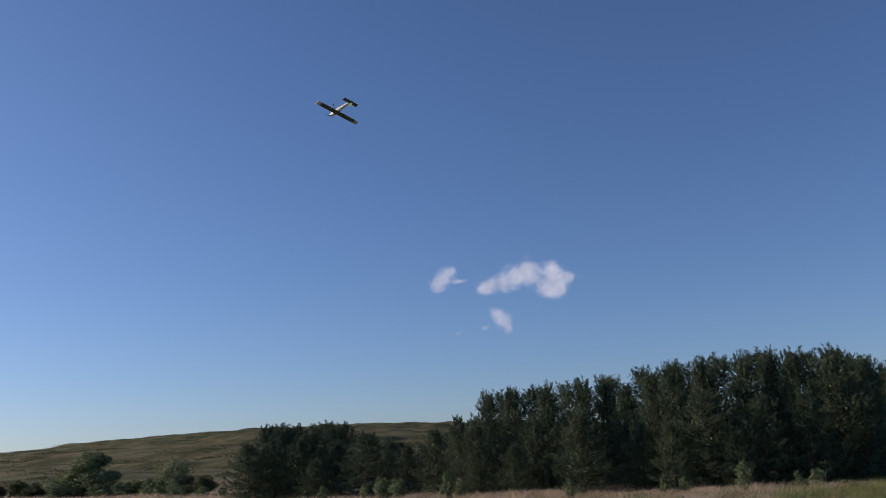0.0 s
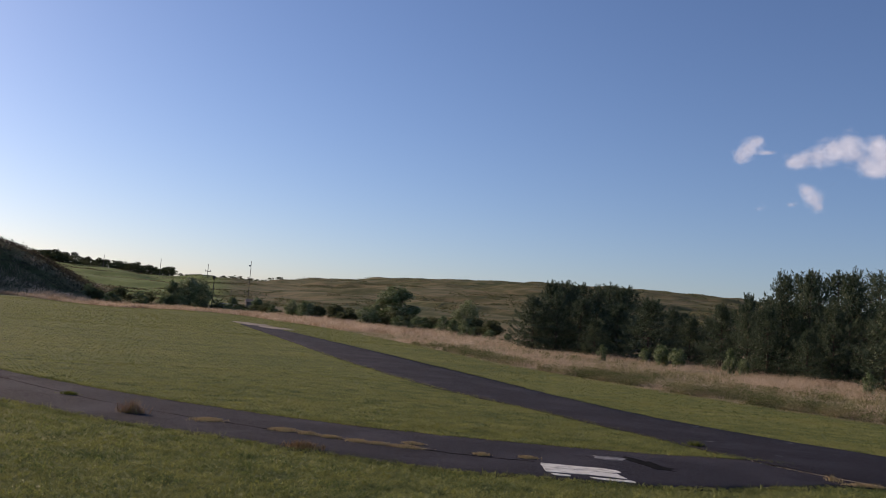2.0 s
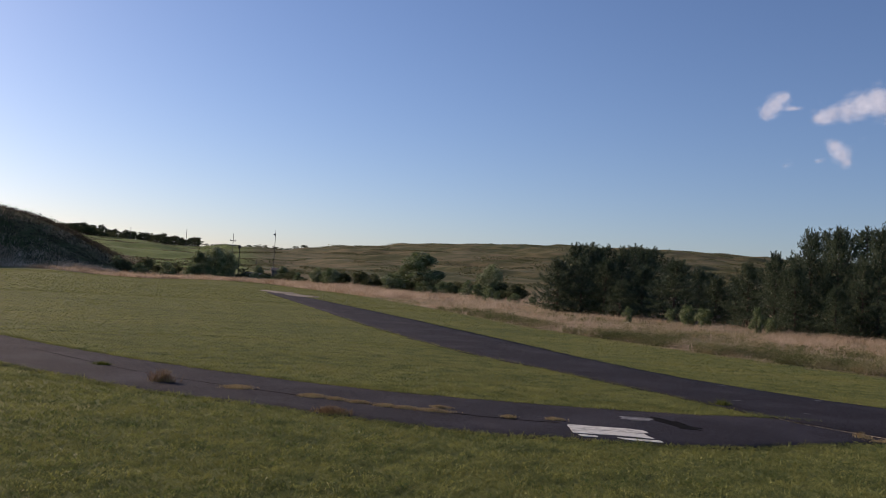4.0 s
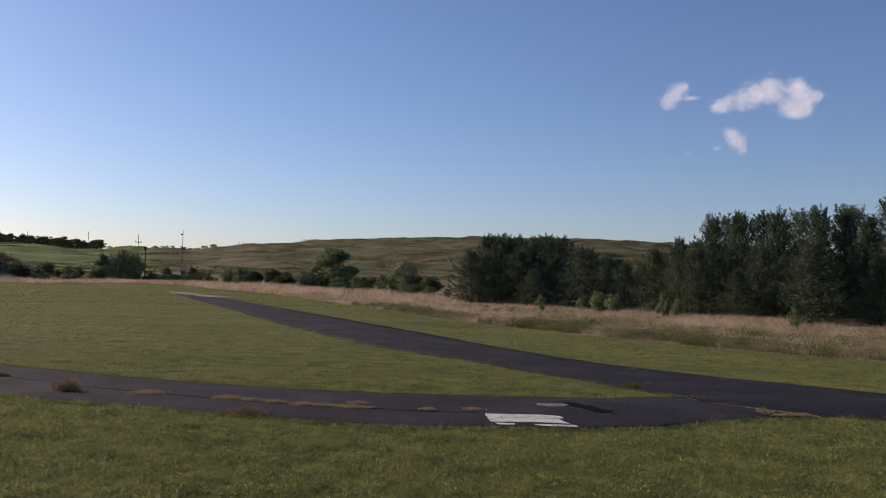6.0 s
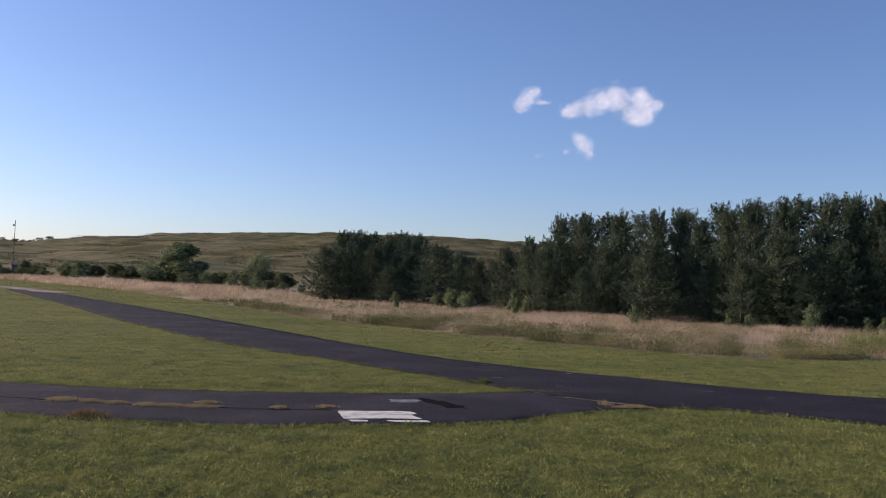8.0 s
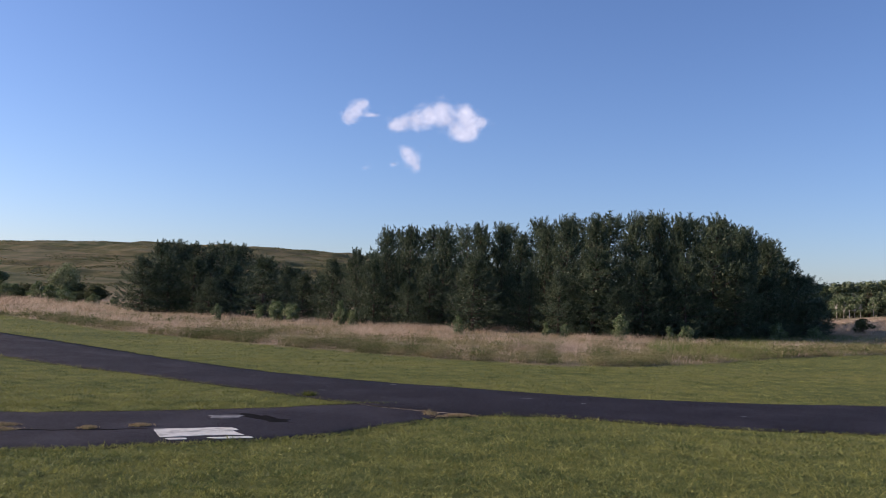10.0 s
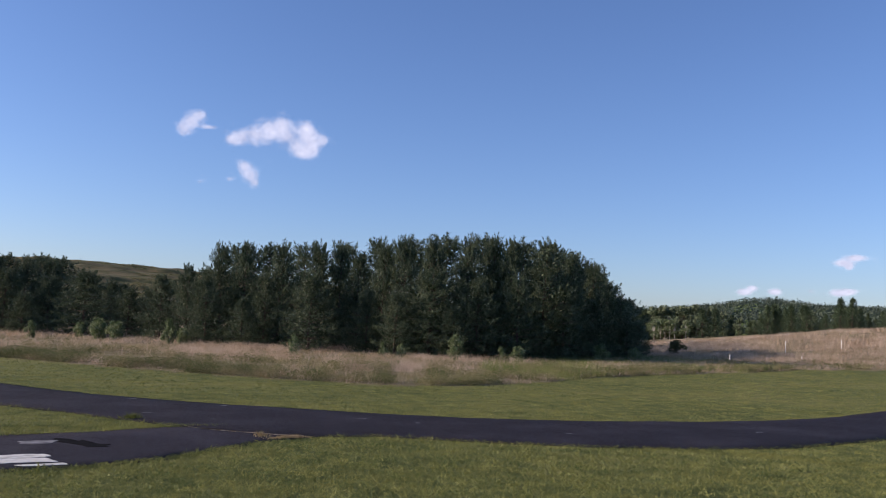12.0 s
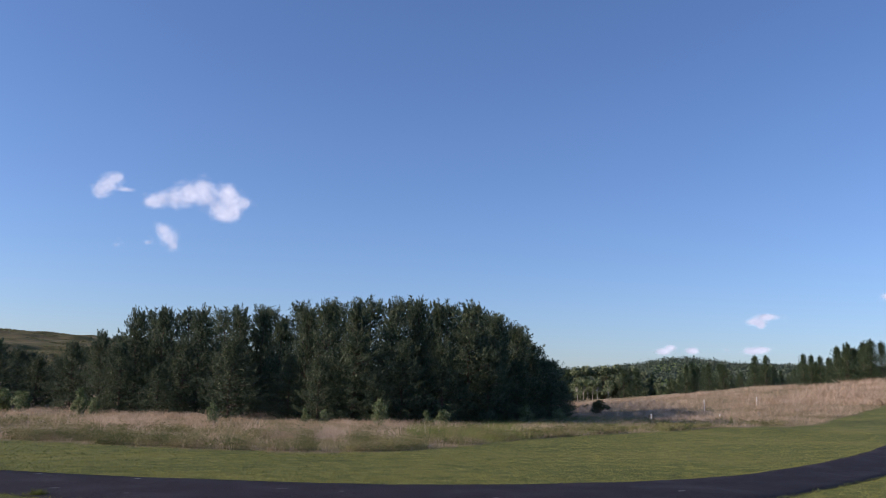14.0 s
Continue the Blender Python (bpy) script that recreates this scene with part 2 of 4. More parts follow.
def kite_soup(centre, size, rs, flat=0.0):
    """Leaf-shaped kites of two triangles at the given places, facing anywhere."""
    n = len(centre)
    a = rs.normal(size=(n, 3))
    a[:, 2] *= 1 - flat
    a /= np.linalg.norm(a, axis=1, keepdims=True)
    b = np.cross(a, rs.normal(size=(n, 3)))
    b /= np.linalg.norm(b, axis=1, keepdims=True)
    s = np.asarray(size).reshape(-1, 1)
    v = np.stack([centre - a * s, centre + b * s * 0.5, centre + a * s, centre - b * s * 0.5], 1).reshape(-1, 3)
    k = np.arange(n)[:, None] * 4
    return v, np.concatenate([k + [0, 1, 2], k + [0, 2, 3]], 0)


def tube(bm, a, b, ra, rb, sides=7):
    """A tapered round bar from a to b."""
    a, b = Vector(a), Vector(b)
    q = (b - a).to_track_quat("Z", "Y")
    rings = []
    for p, r in ((a, ra), (b, rb)):
        rings.append([bm.verts.new(p + q @ Vector((math.cos(t) * r, math.sin(t) * r, 0))) for t in [2 * math.pi * k / sides for k in range(sides)]])
    for k in range(sides):
        bm.faces.new((rings[0][k], rings[0][(k + 1) % sides], rings[1][(k + 1) % sides], rings[1][k]))
    bm.faces.new(list(reversed(rings[0])))
    bm.faces.new(rings[1])


def slab(bm, size, at=(0, 0, 0), bevel=0.0):
    """A box of the given size round a centre, with its edges eased."""
    r = bmesh.ops.create_cube(bm, size=1.0, matrix=Matrix.Translation(at) @ Matrix.Diagonal((*size, 1)))
    if bevel:
        edges = list({e for v in r["verts"] for e in v.link_edges})
        bmesh.ops.bevel(bm, geom=edges, offset=bevel, segments=2, affect="EDGES")


def polar(az, d):
    return d * math.sin(radians(az)), d * math.cos(radians(az))


def smooth01(x):
    x = np.clip(x, 0, 1)
    return x * x * (3 - 2 * x)


# ---- the lie of the land ----
RIDGE_AZ = [-180, -75, -45, -33, -30, -25, -21, -18, -16.5, -11.3, -6.4, -0.4, 7, 13, 25, 38, 44, 60, 180]
RIDGE_EL = [0.6, 0.8, 1.2, 1.5, 1.45, 1.25, 1.40, 1.45, 1.65, 2.22, 2.55, 2.78, 2.80, 2.66, 1.9, 0.3, 0.0, 0.0, 0.3]
FIELD_AZ = [-180, 38, 43, 48, 52, 55, 58, 62, 75, 110, 180]
FIELD_RISE = [0, 0, 0.0, 1.2, 2.2, 2.8, 3.2, 3.6, 4.0, 2.0, 0]
WOOD_AZ = [-180, 36, 42, 44.3, 47.7, 50.3, 52, 54, 57.6, 64, 75, 110, 180]
WOOD_EL = [0, 0.2, 1.3, 1.65, 1.95, 2.35, 2.33, 2.0, 1.9, 1.8, 1.6, 0.8, 0]


def land(x, y):
    """The ground's height at a place: flat field, rising meadow, long hill and far wooded rise."""
    x, y = np.asarray(x, float), np.asarray(y, float)
    d, az = np.hypot(x, y), np.degrees(np.arctan2(x, y))
    ridge = 1.7 + 380 * np.tan(np.radians(np.interp(az, RIDGE_AZ, RIDGE_EL)))
    s = np.clip((d - 125) / 255, 0, 1)
    z = (ridge - 0.0) * (0.55 * smooth01(s) + 0.45 * s) * np.where(np.interp(az, RIDGE_AZ, RIDGE_EL) > 0.02, 1, 0)
    z = np.where(d > 380, z - (d - 380) * 0.012, z)
    level = z / 2.7 + 0.16 * np.sin(az * 0.25 + 1.0) + 0.07 * np.sin(az * 0.9 + z * 0.2) + 0.03 * np.sin(az * 2.3)
    step = level - np.floor(level)
    z = z + 1.6 * (smooth01((step - 0.6) / 0.22) - step) * smooth01((d - 165) / 40) * np.where(az > -23, 1, 0.6) * np.clip(0.75 + 0.5 * np.sin(az * 0.28 + np.floor(level) * 2.1), 0.1, 1) * (d < 381)
    field = np.interp(az, FIELD_AZ, FIELD_RISE) * smooth01((d - 38) / 80)
    wood = np.interp(az, WOOD_AZ, WOOD_EL)
    wood = 800 * np.tan(np.radians(wood)) * smooth01((d - 250) / 550)
    mound = 10.7 * np.clip(1 - ((az + 44) / 15.5) ** 2, 0, 1) ** 0.8 * smooth01((d - 123) / 26) * smooth01((225 - d) / 50)
    rough = smooth01((d - 60) / 90) * 0.35 * (np.sin(x * 0.11 + 1.3) * np.cos(y * 0.083) + 0.5 * np.sin(x * 0.27 + y * 0.19)) + smooth01((d - 230) / 80) * 0.5 * (np.sin(x * 0.16 + 0.8) * np.sin(y * 0.07) + 0.6 * np.sin(x * 0.41 + 2) * np.cos(y * 0.13))
    return np.where(d < 400, 1, np.clip(1 - (d - 1500) / 3000, 0, 1)) * np.maximum(z + field + wood, 0) + mound + rough


def stand(az, d):
    x, y = polar(az, d)
    return x, y, float(land(x, y))


# edges of the paved strips and of the unmown grass, in metres
RUN_FAR = [(-24, 68), (-18.5, 59), (-10, 43), (-4.2, 31.5), (-1.0, 25), (1.1, 20.6), (3.0, 17.6), (4.8, 15.8), (6.5, 14.4), (8.2, 13.25), (10.2, 12.4), (12.6, 11.9), (15.5, 11.8), (19.5, 12.6), (25, 14.3), (33, 17.3), (46, 23)]
RUN_NEAR = [(-22, 62), (-11.3, 39.2), (-5.0, 25.6), (-1.9, 20.0), (-0.1, 17.6), (1.3, 15.6), (2.5, 13.8), (3.15, 12.95), (3.9, 11.95), (4.7, 11.45), (5.65, 11.3), (6.6, 10.6), (7.9, 9.85), (9.3, 9.2), (11, 8.8), (13, 8.85), (16.2, 9.45), (18.5, 10), (24, 11.6), (34, 14.9), (46, 20.4)]
TAXI_FAR = [(-19, 21.5), (-12, 16.8), (-9.7, 15.4), (-6.65, 13.85), (-4.25, 12.98), (-2.4, 12.55), (-0.8, 12.47), (0.6, 12.5), (1.8, 12.62), (3.15, 12.97), (5.0, 12.5)]
TAXI_NEAR = [(-18, 18.5), (-10.5, 13.2), (-7.2, 11.5), (-5.3, 10.65), (-4.2, 10.4), (-3.0, 10.05), (-1.85, 9.76), (-0.8, 9.6), (0.3, 9.75), (1.6, 9.9), (2.55, 10.3), (3.5, 10.95), (4.4, 11.42), (5.0, 11.5)]
TALL_EDGE = [(-125, 60), (-97, 83), (-76, 98), (-60, 106), (-45, 107), (-27, 89.5), (-12.3, 61.5), (-4.6, 44), (-0.6, 34.3), (2.6, 29.2), (5.0, 25.6), (7.2, 23.0), (9.4, 20.9), (10.9, 20.05), (12.4, 20.1), (15.5, 21.2), (20.5, 23.7), (27, 26), (33, 27.4), (39.5, 28.6), (42.5, 27.4), (50, 29.2), (75, 37), (130, 55)]


def along(points, n):
    """n points evenly along a smooth line through the given ones."""
    p = np.array(points, float)
    s = np.r_[0, np.cumsum(np.hypot(*np.diff(p, axis=0).T))]
    m = np.gradient(p, s, axis=0)
    out = []
    for u in np.linspace(0, s[-1], n):
        k = min(np.searchsorted(s, u, side="right") - 1, len(s) - 2)
        h = s[k + 1] - s[k]
        t = (u - s[k]) / h
        out.append((2 * t**3 - 3 * t**2 + 1) * p[k] + (t**3 - 2 * t**2 + t) * h * m[k] + (3 * t**2 - 2 * t**3) * p[k + 1] + (t**3 - t**2) * h * m[k + 1])
    return np.array(out)


def inside(px, py, poly):
    """Which of the points lie inside the polygon."""
    hit = np.zeros(len(px), bool)
    for (x0, y0), (x1, y1) in zip(poly, np.roll(poly, -1, axis=0)):
        if y0 != y1:
            hit ^= ((y0 > py) != (y1 > py)) & (px < (x1 - x0) * (py - y0) / (y1 - y0) + x0)
    return hit


RUN_POLY = np.r_[along(RUN_FAR, 150), along(RUN_NEAR, 150)[::-1]]
TAXI_POLY = np.r_[along(TAXI_FAR, 90), along(TAXI_NEAR, 90)[::-1]]
TALL_LINE = along(TALL_EDGE, 260)
TALL_POLY = np.r_[TALL_LINE, [(400, 60), (400, 600), (-400, 600), (-400, 130)]]


def ground_sheet():
    az = np.r_[np.arange(-180, -70, 5), np.arange(-70, 95, 0.6), np.arange(95, 180, 5)]
    d = np.r_[0.5, 3, np.geomspace(5, 130, 95), np.linspace(134, 395, 170), np.geomspace(402, 700, 22), np.geomspace(730, 4600, 22)]
    A, D = np.meshgrid(np.radians(az), d, indexing="ij")
    X, Y = D * np.sin(A), D * np.cos(A)
    Z = land(X, Y)
    v = np.stack([X, Y, Z], -1).reshape(-1, 3)
    na, nd = len(az), len(d)
    i, j = np.meshgrid(np.arange(na), np.arange(nd - 1), indexing="ij")
    i2 = (i + 1) % na
    a, b, c, e = i * nd + j, i * nd + j + 1, i2 * nd + j + 1, i2 * nd + j
    t = np.concatenate([np.stack([a, b, c], -1).reshape(-1, 3), np.stack([a, c, e], -1).reshape(-1, 3)])
    v = np.r_[v, [[0, 0, 0]]]
    hub = len(v) - 1
    k = np.arange(na)
    t = np.r_[t, np.stack([np.full(na, hub), k * nd, ((k + 1) % na) * nd], -1)]
    me = tri_mesh("ground", v, t, M_GROUND, smooth=True)
    col = me.color_attributes.new("cover", "FLOAT_COLOR", "POINT")
    x, y = v[:, 0], v[:, 1]
    dd, aa = np.hypot(x, y), np.degrees(np.arctan2(x, y))
    tall = inside(x, y, TALL_POLY).astype(float)
    hill = smooth01((dd - 120) / 40) * (aa < 40) * (aa > -100)
    past = smooth01((dd - 135) / 30) * smooth01((-19.5 - aa) / 2.5)
    past = np.maximum(past, smooth01((dd - 260) / 60) * (aa >= 40))
    mound = (land(x, y) > 0.8) * (dd < 225) * (aa < -27)
    past = past * (1 - mound)
    rgba = np.stack([tall, np.maximum(hill, mound), past, np.ones(len(x))], -1).astype(np.float32)
    col.data.foreach_set("color", rgba.ravel())
    ob = new("ground", me)
    return tagged(ob, "mown green field running out to dry meadow and grassy hills", "ground", kind="structure")


ground_sheet()


def paved(name, far, near, n, z, label, category, mat):
    """A paved strip between two edges, with ragged grass-bitten borders and a thickness."""
    rs = np.random.default_rng(len(name))
    f, m = along(far, n), along(near, n)
    f += rs.normal(size=f.shape) * 0.035
    m += rs.normal(size=m.shape) * 0.035
    cols = 7
    rows = [f + (m - f) * k / (cols - 1) for k in range(cols)]
    bm = bmesh.new()
    grid = [[bm.verts.new((x, y, z + (0.004 * math.sin(math.pi * k / (cols - 1))) + rs.normal() * 0.001)) for x, y in row] for k, row in enumerate(rows)]
    for k in range(cols - 1):
        for i in range(n - 1):
            bm.faces.new((grid[k][i], grid[k + 1][i], grid[k + 1][i + 1], grid[k][i + 1]))
    rim = [e for e in bm.edges if e.is_boundary]
    r = bmesh.ops.extrude_edge_only(bm, edges=rim)
    for vtx in r["geom"]:
        if isinstance(vtx, bmesh.types.BMVert):
            vtx.co.z = z - 0.06
    bmesh.ops.recalc_face_normals(bm, faces=bm.faces)
    for fc in bm.faces:
        fc.smooth = True
    me = bpy.data.meshes.new(name)
    bm.to_mesh(me)
    bm.free()
    me.materials.append(mat)
    return tagged(new(name, me), label, category, kind="structure")


runway = paved("road", RUN_FAR, RUN_NEAR, 170, 0.016, "dark worn asphalt model-flying runway through mown grass", "runway", M_ASPHALT)
taxiway = paved("pavement", TAXI_FAR, TAXI_NEAR, 110, 0.010, "dark cracked asphalt taxiway strip with dry weeds", "taxiway", M_ASPHALT_OLD)

# ---- pines ----
def pine_meshes(seed, h, r, boughs, tufts, needles, spike, mat, point=0.0):
    """Trunk with limbs, and a crown of needle tufts on boughs in whorls, the upper ones turned up into candles.
    Inner sprays of needles close the crown round the trunk."""
    rs = np.random.default_rng(seed)
    bm = bmesh.new()
    lean = rs.normal(size=2) * 0.02 * h
    knots = [(0, 0, -0.2)] + [(lean[0] * k / 5 + rs.normal() * 0.03, lean[1] * k / 5 + rs.normal() * 0.03, h * k / 5.2) for k in range(1, 6)]
    for k in range(5):
        tube(bm, knots[k], knots[k + 1], h * 0.017 * (1 - k / 5.6), h * 0.017 * (1 - (k + 1) / 5.6), 6)
    base, tip, wide, inner = [], [], [], []
    lop = rs.uniform(0, 6.28)
    for k in range(boughs):
        t = 0.03 + 0.94 * (np.floor((k + 0.5) / boughs * 15) + rs.uniform(0, 0.55)) / 15
        prof = min(1, 0.78 + t * 1.1) * ((1 - point) * (1 - t**1.45) ** 0.8 + point * (1 - t)) + 0.04 * (1 - point)
        az = k * 2.39996 + rs.normal() * 0.3
        ln = r * prof * rs.uniform(0.62, 1.12) * (1 + 0.14 * math.cos(az - lop))
        up = radians(-8 + 46 * t + rs.normal() * 8)
        out = np.array([math.cos(az), math.sin(az), 0.0])
        side = np.array([-out[1], out[0], 0])
        p0 = np.array([lean[0] * t, lean[1] * t, h * t * 0.94])
        e = p0 + out * ln * 0.85 * math.cos(up) + np.array([0, 0, ln * 0.85 * math.sin(up)])
        tube(bm, p0, e, h * 0.004, h * 0.0013, 4)
        n = max(3, int(tufts * (0.45 + 0.75 * prof)))
        for q in range(n):
            u0 = 1.0 if q == 0 else rs.uniform(0.28, 1.0) ** 0.8
            c = p0 + out * (u0 * ln * math.cos(up)) + np.array([0, 0, u0 * ln * math.sin(up) + 0.16 * ln * u0**3])
            c = c + side * rs.normal() * (1.12 - u0 * 0.75) * ln * 0.40
            c[2] += rs.normal() * 0.07
            axis = out * rs.uniform(0.5, 1.2) * (1.1 - 0.8 * t) + side * rs.normal() * 0.45 + np.array([0, 0, 0.30 + 0.85 * t])
            axis /= np.linalg.norm(axis)
            u = rs.uniform(0, 1, needles)
            b = c + axis * (u * rs.uniform(1.3, 2.6) * spike)[:, None] + rs.normal(size=(needles, 3)) * spike * (0.34 - 0.28 * u)[:, None]
            dirs = axis * (0.55 + 0.5 * u)[:, None] + rs.normal(size=(needles, 3)) * (0.62 - 0.25 * u)[:, None]
            dirs /= np.linalg.norm(dirs, axis=1, keepdims=True)
            base.append(b)
            tip.append(b + dirs * (spike * rs.uniform(0.6, 1.1, needles) * (1 - 0.3 * u))[:, None])
            inner.append(c * [0.62, 0.62, 0.96] + rs.normal(size=(5, 3)) * 0.15)
    for k in range(9):
        a, q = rs.uniform(0, 6.28), 0.0 if k == 0 else rs.uniform(0.06, 0.30)
        c = np.array([lean[0] + math.cos(a) * q * r, lean[1] + math.sin(a) * q * r, h * (0.93 - q * 0.42)])
        u = rs.uniform(0, 1, 46)
        b = c + np.c_[rs.normal(size=(46, 2)) * (0.06 - 0.04 * u)[:, None], u * (0.085 if k == 0 else rs.uniform(0.04, 0.085)) * h]
        dirs = np.c_[rs.normal(size=(46, 2)) * 0.55, rs.uniform(0.4, 1.0, 46)]
        base.append(b)
        tip.append(b + dirs * spike * 0.8)
    base, tip = np.concatenate(base), np.concatenate(tip)
    base[:, 2] = np.maximum(base[:, 2], 0.05)
    tip[:, 2] = np.maximum(tip[:, 2], 0.02)
    v, t = spike_soup(base, tip, rs.uniform(0.10, 0.18, len(base)) * spike, rs)
    c = np.concatenate(inner)
    c[:, 2] = np.maximum(c[:, 2], 0.15)
    v2, t2 = kite_soup(c, rs.uniform(0.07, 0.14, len(c)) * h / 6.6, rs)
    trunk = bpy.data.meshes.new("trunk")
    bm.to_mesh(trunk)
    bm.free()
    trunk.materials.append(M_BARK)
    return trunk, tri_mesh("crown", np.r_[v, v2], np.r_[t, t2 + len(v)], mat)


def tree_of(name, meshes, label, category, group):
    root = new(name)
    root.empty_display_size = 0.2
    part("trunk", meshes[0], None, root)
    part("crown", meshes[1], None, root)
    return tagged(root, label, category, group)


PINE_H, PINE_R = 6.6, 2.6
PINES = [tree_of("pine_tree", pine_meshes(20 + k, PINE_H, PINE_R, 84, 7, 42, 0.20, M_NEEDLE),
                 "tall dark green pine with upturned shoots in the dense stand", "pine tree", "pines of the stand") for k in range(4)]
used = set()


def plant(kinds, az, d, top_el=None, height=None, native=6.65, wide=1.0, rs=np.random.default_rng(3)):
    """Stands one of the kinds at a bearing and distance, its top at the given elevation or height."""
    x, y, z = stand(az, d)
    h = height if height else 1.7 - z + d * math.tan(radians(top_el))
    s = h / native
    k = int(rs.integers(len(kinds)))
    m = pose(x, y, z - 0.03, 0, 0, float(rs.uniform(0, 360))) @ Matrix.Diagonal((s * wide, s * wide, s, 1))
    src = kinds[k]
    if src.name not in used:
        used.add(src.name)
        src.matrix_basis = m
        return src
    made = copy_thing(src, pose(0, 0, 0))
    made.matrix_basis = m
    return made


# bearing, distance, elevation of the top and half width of the crown in degrees
STAND = [(-0.2, 62, 2.1, 1.4), (0.8, 66, 3.15, 1.35), (2.3, 66, 3.05, 1.35), (3.9, 66, 3.05, 1.35), (5.4, 65, 3.05, 1.15), (3.9, 58, 0.9, 1.1), (1.4, 62, 2.4, 1.3), (2.9, 63, 2.2, 1.3), (5.3, 62, 1.9, 1.2),
         (7.3, 57, 2.5, 1.75), (8.9, 62, 1.9, 1.1), (10.0, 60, 1.5, 1.2), (11.1, 62, 1.5, 1.2), (11.9, 53, 2.45, 1.1),
         (13.5, 51, 3.2, 1.15), (15.5, 52, 4.67, 1.4), (16.95, 51, 4.87, 1.3), (17.0, 46.5, 1.2, 1.15), (14.7, 49, 2.6, 1.3), (19.3, 50, 5.02, 1.55), (18.4, 48, 2.9, 1.2), (21.7, 52, 5.22, 1.4), (23.2, 52, 5.17, 1.15), (21.4, 45, 3.2, 1.85),
         (24.4, 50, 4.42, 1.3), (26.1, 47, 5.42, 1.4), (27.7, 46, 5.82, 1.7), (29.3, 43.5, 3.7, 2.3), (29.4, 48, 5.97, 1.5), (31.8, 46.5, 6.12, 1.7), (33.5, 47.5, 6.12, 1.5), (34.9, 46.5, 5.97, 1.7), (36.9, 46, 6.02, 2.2), (38.8, 48, 5.12, 1.6), (40.1, 50, 4.52, 1.4), (41.2, 51, 2.6, 1.25), (42.4, 51, 0.7, 1.15),
         (32.6, 43.5, 3.3, 1.7), (35.2, 44, 3.5, 1.6), (25.2, 45, 2.4, 1.2), (27.1, 43, 2.1, 1.3), (38.3, 45.5, 2.9, 1.6), (40.2, 48, 2.2, 1.4), (30.9, 42.5, 1.2, 1.1)]
for az, d, el, half in STAND:
    tall = 1.7 - stand(az, d)[2] + d * math.tan(radians(el))
    plant(PINES, az, d, el, wide=1.36 * d * math.tan(radians(half)) / (PINE_R * tall / 6.65))
BACK = [(1.6, 84, 3.1), (3.0, 85, 3.1), (4.7, 84, 3.2), (6.0, 86, 3.1), (7.5, 82, 2.3), (9.6, 84, 1.7), (12.4, 80, 2.1),
        (16.5, 62, 4.62), (18.6, 61, 4.82), (20.9, 58, 4.92), (23.4, 56, 5.12), (26.0, 55, 5.42), (28.0, 53, 5.82), (30.3, 53, 6.02), (33.0, 53, 6.12), (35.5, 54, 5.92), (37.0, 60, 5.52), (38.0, 56, 5.22), (38.7, 61, 5.12), (39.7, 66, 4.3), (40.0, 57, 4.3), (42.0, 58, 2.2), (14.5, 62, 3.0), (43.2, 57, 0.6), (41.0, 64, 3.4), (42.6, 66, 2.2), (39.0, 66, 4.0), (41.8, 72, 2.2), (39.8, 72, 4.1), (40.3, 78, 3.7), (40.6, 87, 3.1), (41.1, 92, 2.3), (41.2, 83, 2.3)]
BACKS = [tree_of("pine_tree", pine_meshes(28 + k, PINE_H, PINE_R, 70, 5, 26, 0.27, M_NEEDLE), "dark green pine deep in the dense stand", "pine tree", "pines of the stand") for k in range(2)]
for az, d, el in BACK:
    plant(BACKS, az, d, el, wide=1.4)


# ---- broad-leaved trees and shrubs ----
def leafy_meshes(seed, h, w, leaves, leaf, mat, bark=None, stem=0.25, blobs=16, girth=1.0):
    """Forked trunk and a crown of single leaves gathered in uneven clumps."""
    rs = np.random.default_rng(seed)
    bm = bmesh.new()
    fork = h * stem
    tube(bm, (0, 0, -0.15), (0.03 * h * rs.normal(), 0.03 * h * rs.normal(), fork), h * 0.028 * girth, h * 0.02 * girth, 7)
    cs, rad = [], []
    for k in range(blobs):
        a = k * 2.39996 + rs.normal() * 0.4
        t = rs.uniform(0.0, 1.0)
        rr = w * math.sqrt(max(0.05, 1 - (2 * t - 0.85) ** 2 * 0.9)) * rs.uniform(0.35, 0.82)
        c = np.array([math.cos(a) * rr, math.sin(a) * rr, h * (stem * 0.75 + (0.9 - stem * 0.75) * t)])
        cs.append(c)
        rad.append(w * rs.uniform(0.28, 0.46))
        mid = Vector(c) * 0.55 + Vector((0, 0, fork * 0.45))
        tube(bm, (0, 0, fork * rs.uniform(0.7, 1.0)), mid, h * 0.011, h * 0.006, 5)
        tube(bm, mid, c, h * 0.006, h * 0.002, 4)
    cs, rad = np.array(cs), np.array(rad)
    pick = rs.integers(blobs, size=leaves)
    off = rs.normal(size=(leaves, 3))
    off /= np.linalg.norm(off, axis=1, keepdims=True)
    p = cs[pick] + off * (rad[pick] * rs.uniform(0.25, 1.12, leaves) ** 0.6)[:, None] * [1, 1, 0.85]
    p[:, 2] = np.maximum(p[:, 2], 0.05)
    v, t = kite_soup(p, rs.uniform(0.6, 1.3, leaves) * leaf, rs, 0.2)
    trunk = bpy.data.meshes.new("trunk")
    bm.to_mesh(trunk)
    bm.free()
    trunk.materials.append(bark or M_BARK)
    return trunk, tri_mesh("crown", v, t, mat)


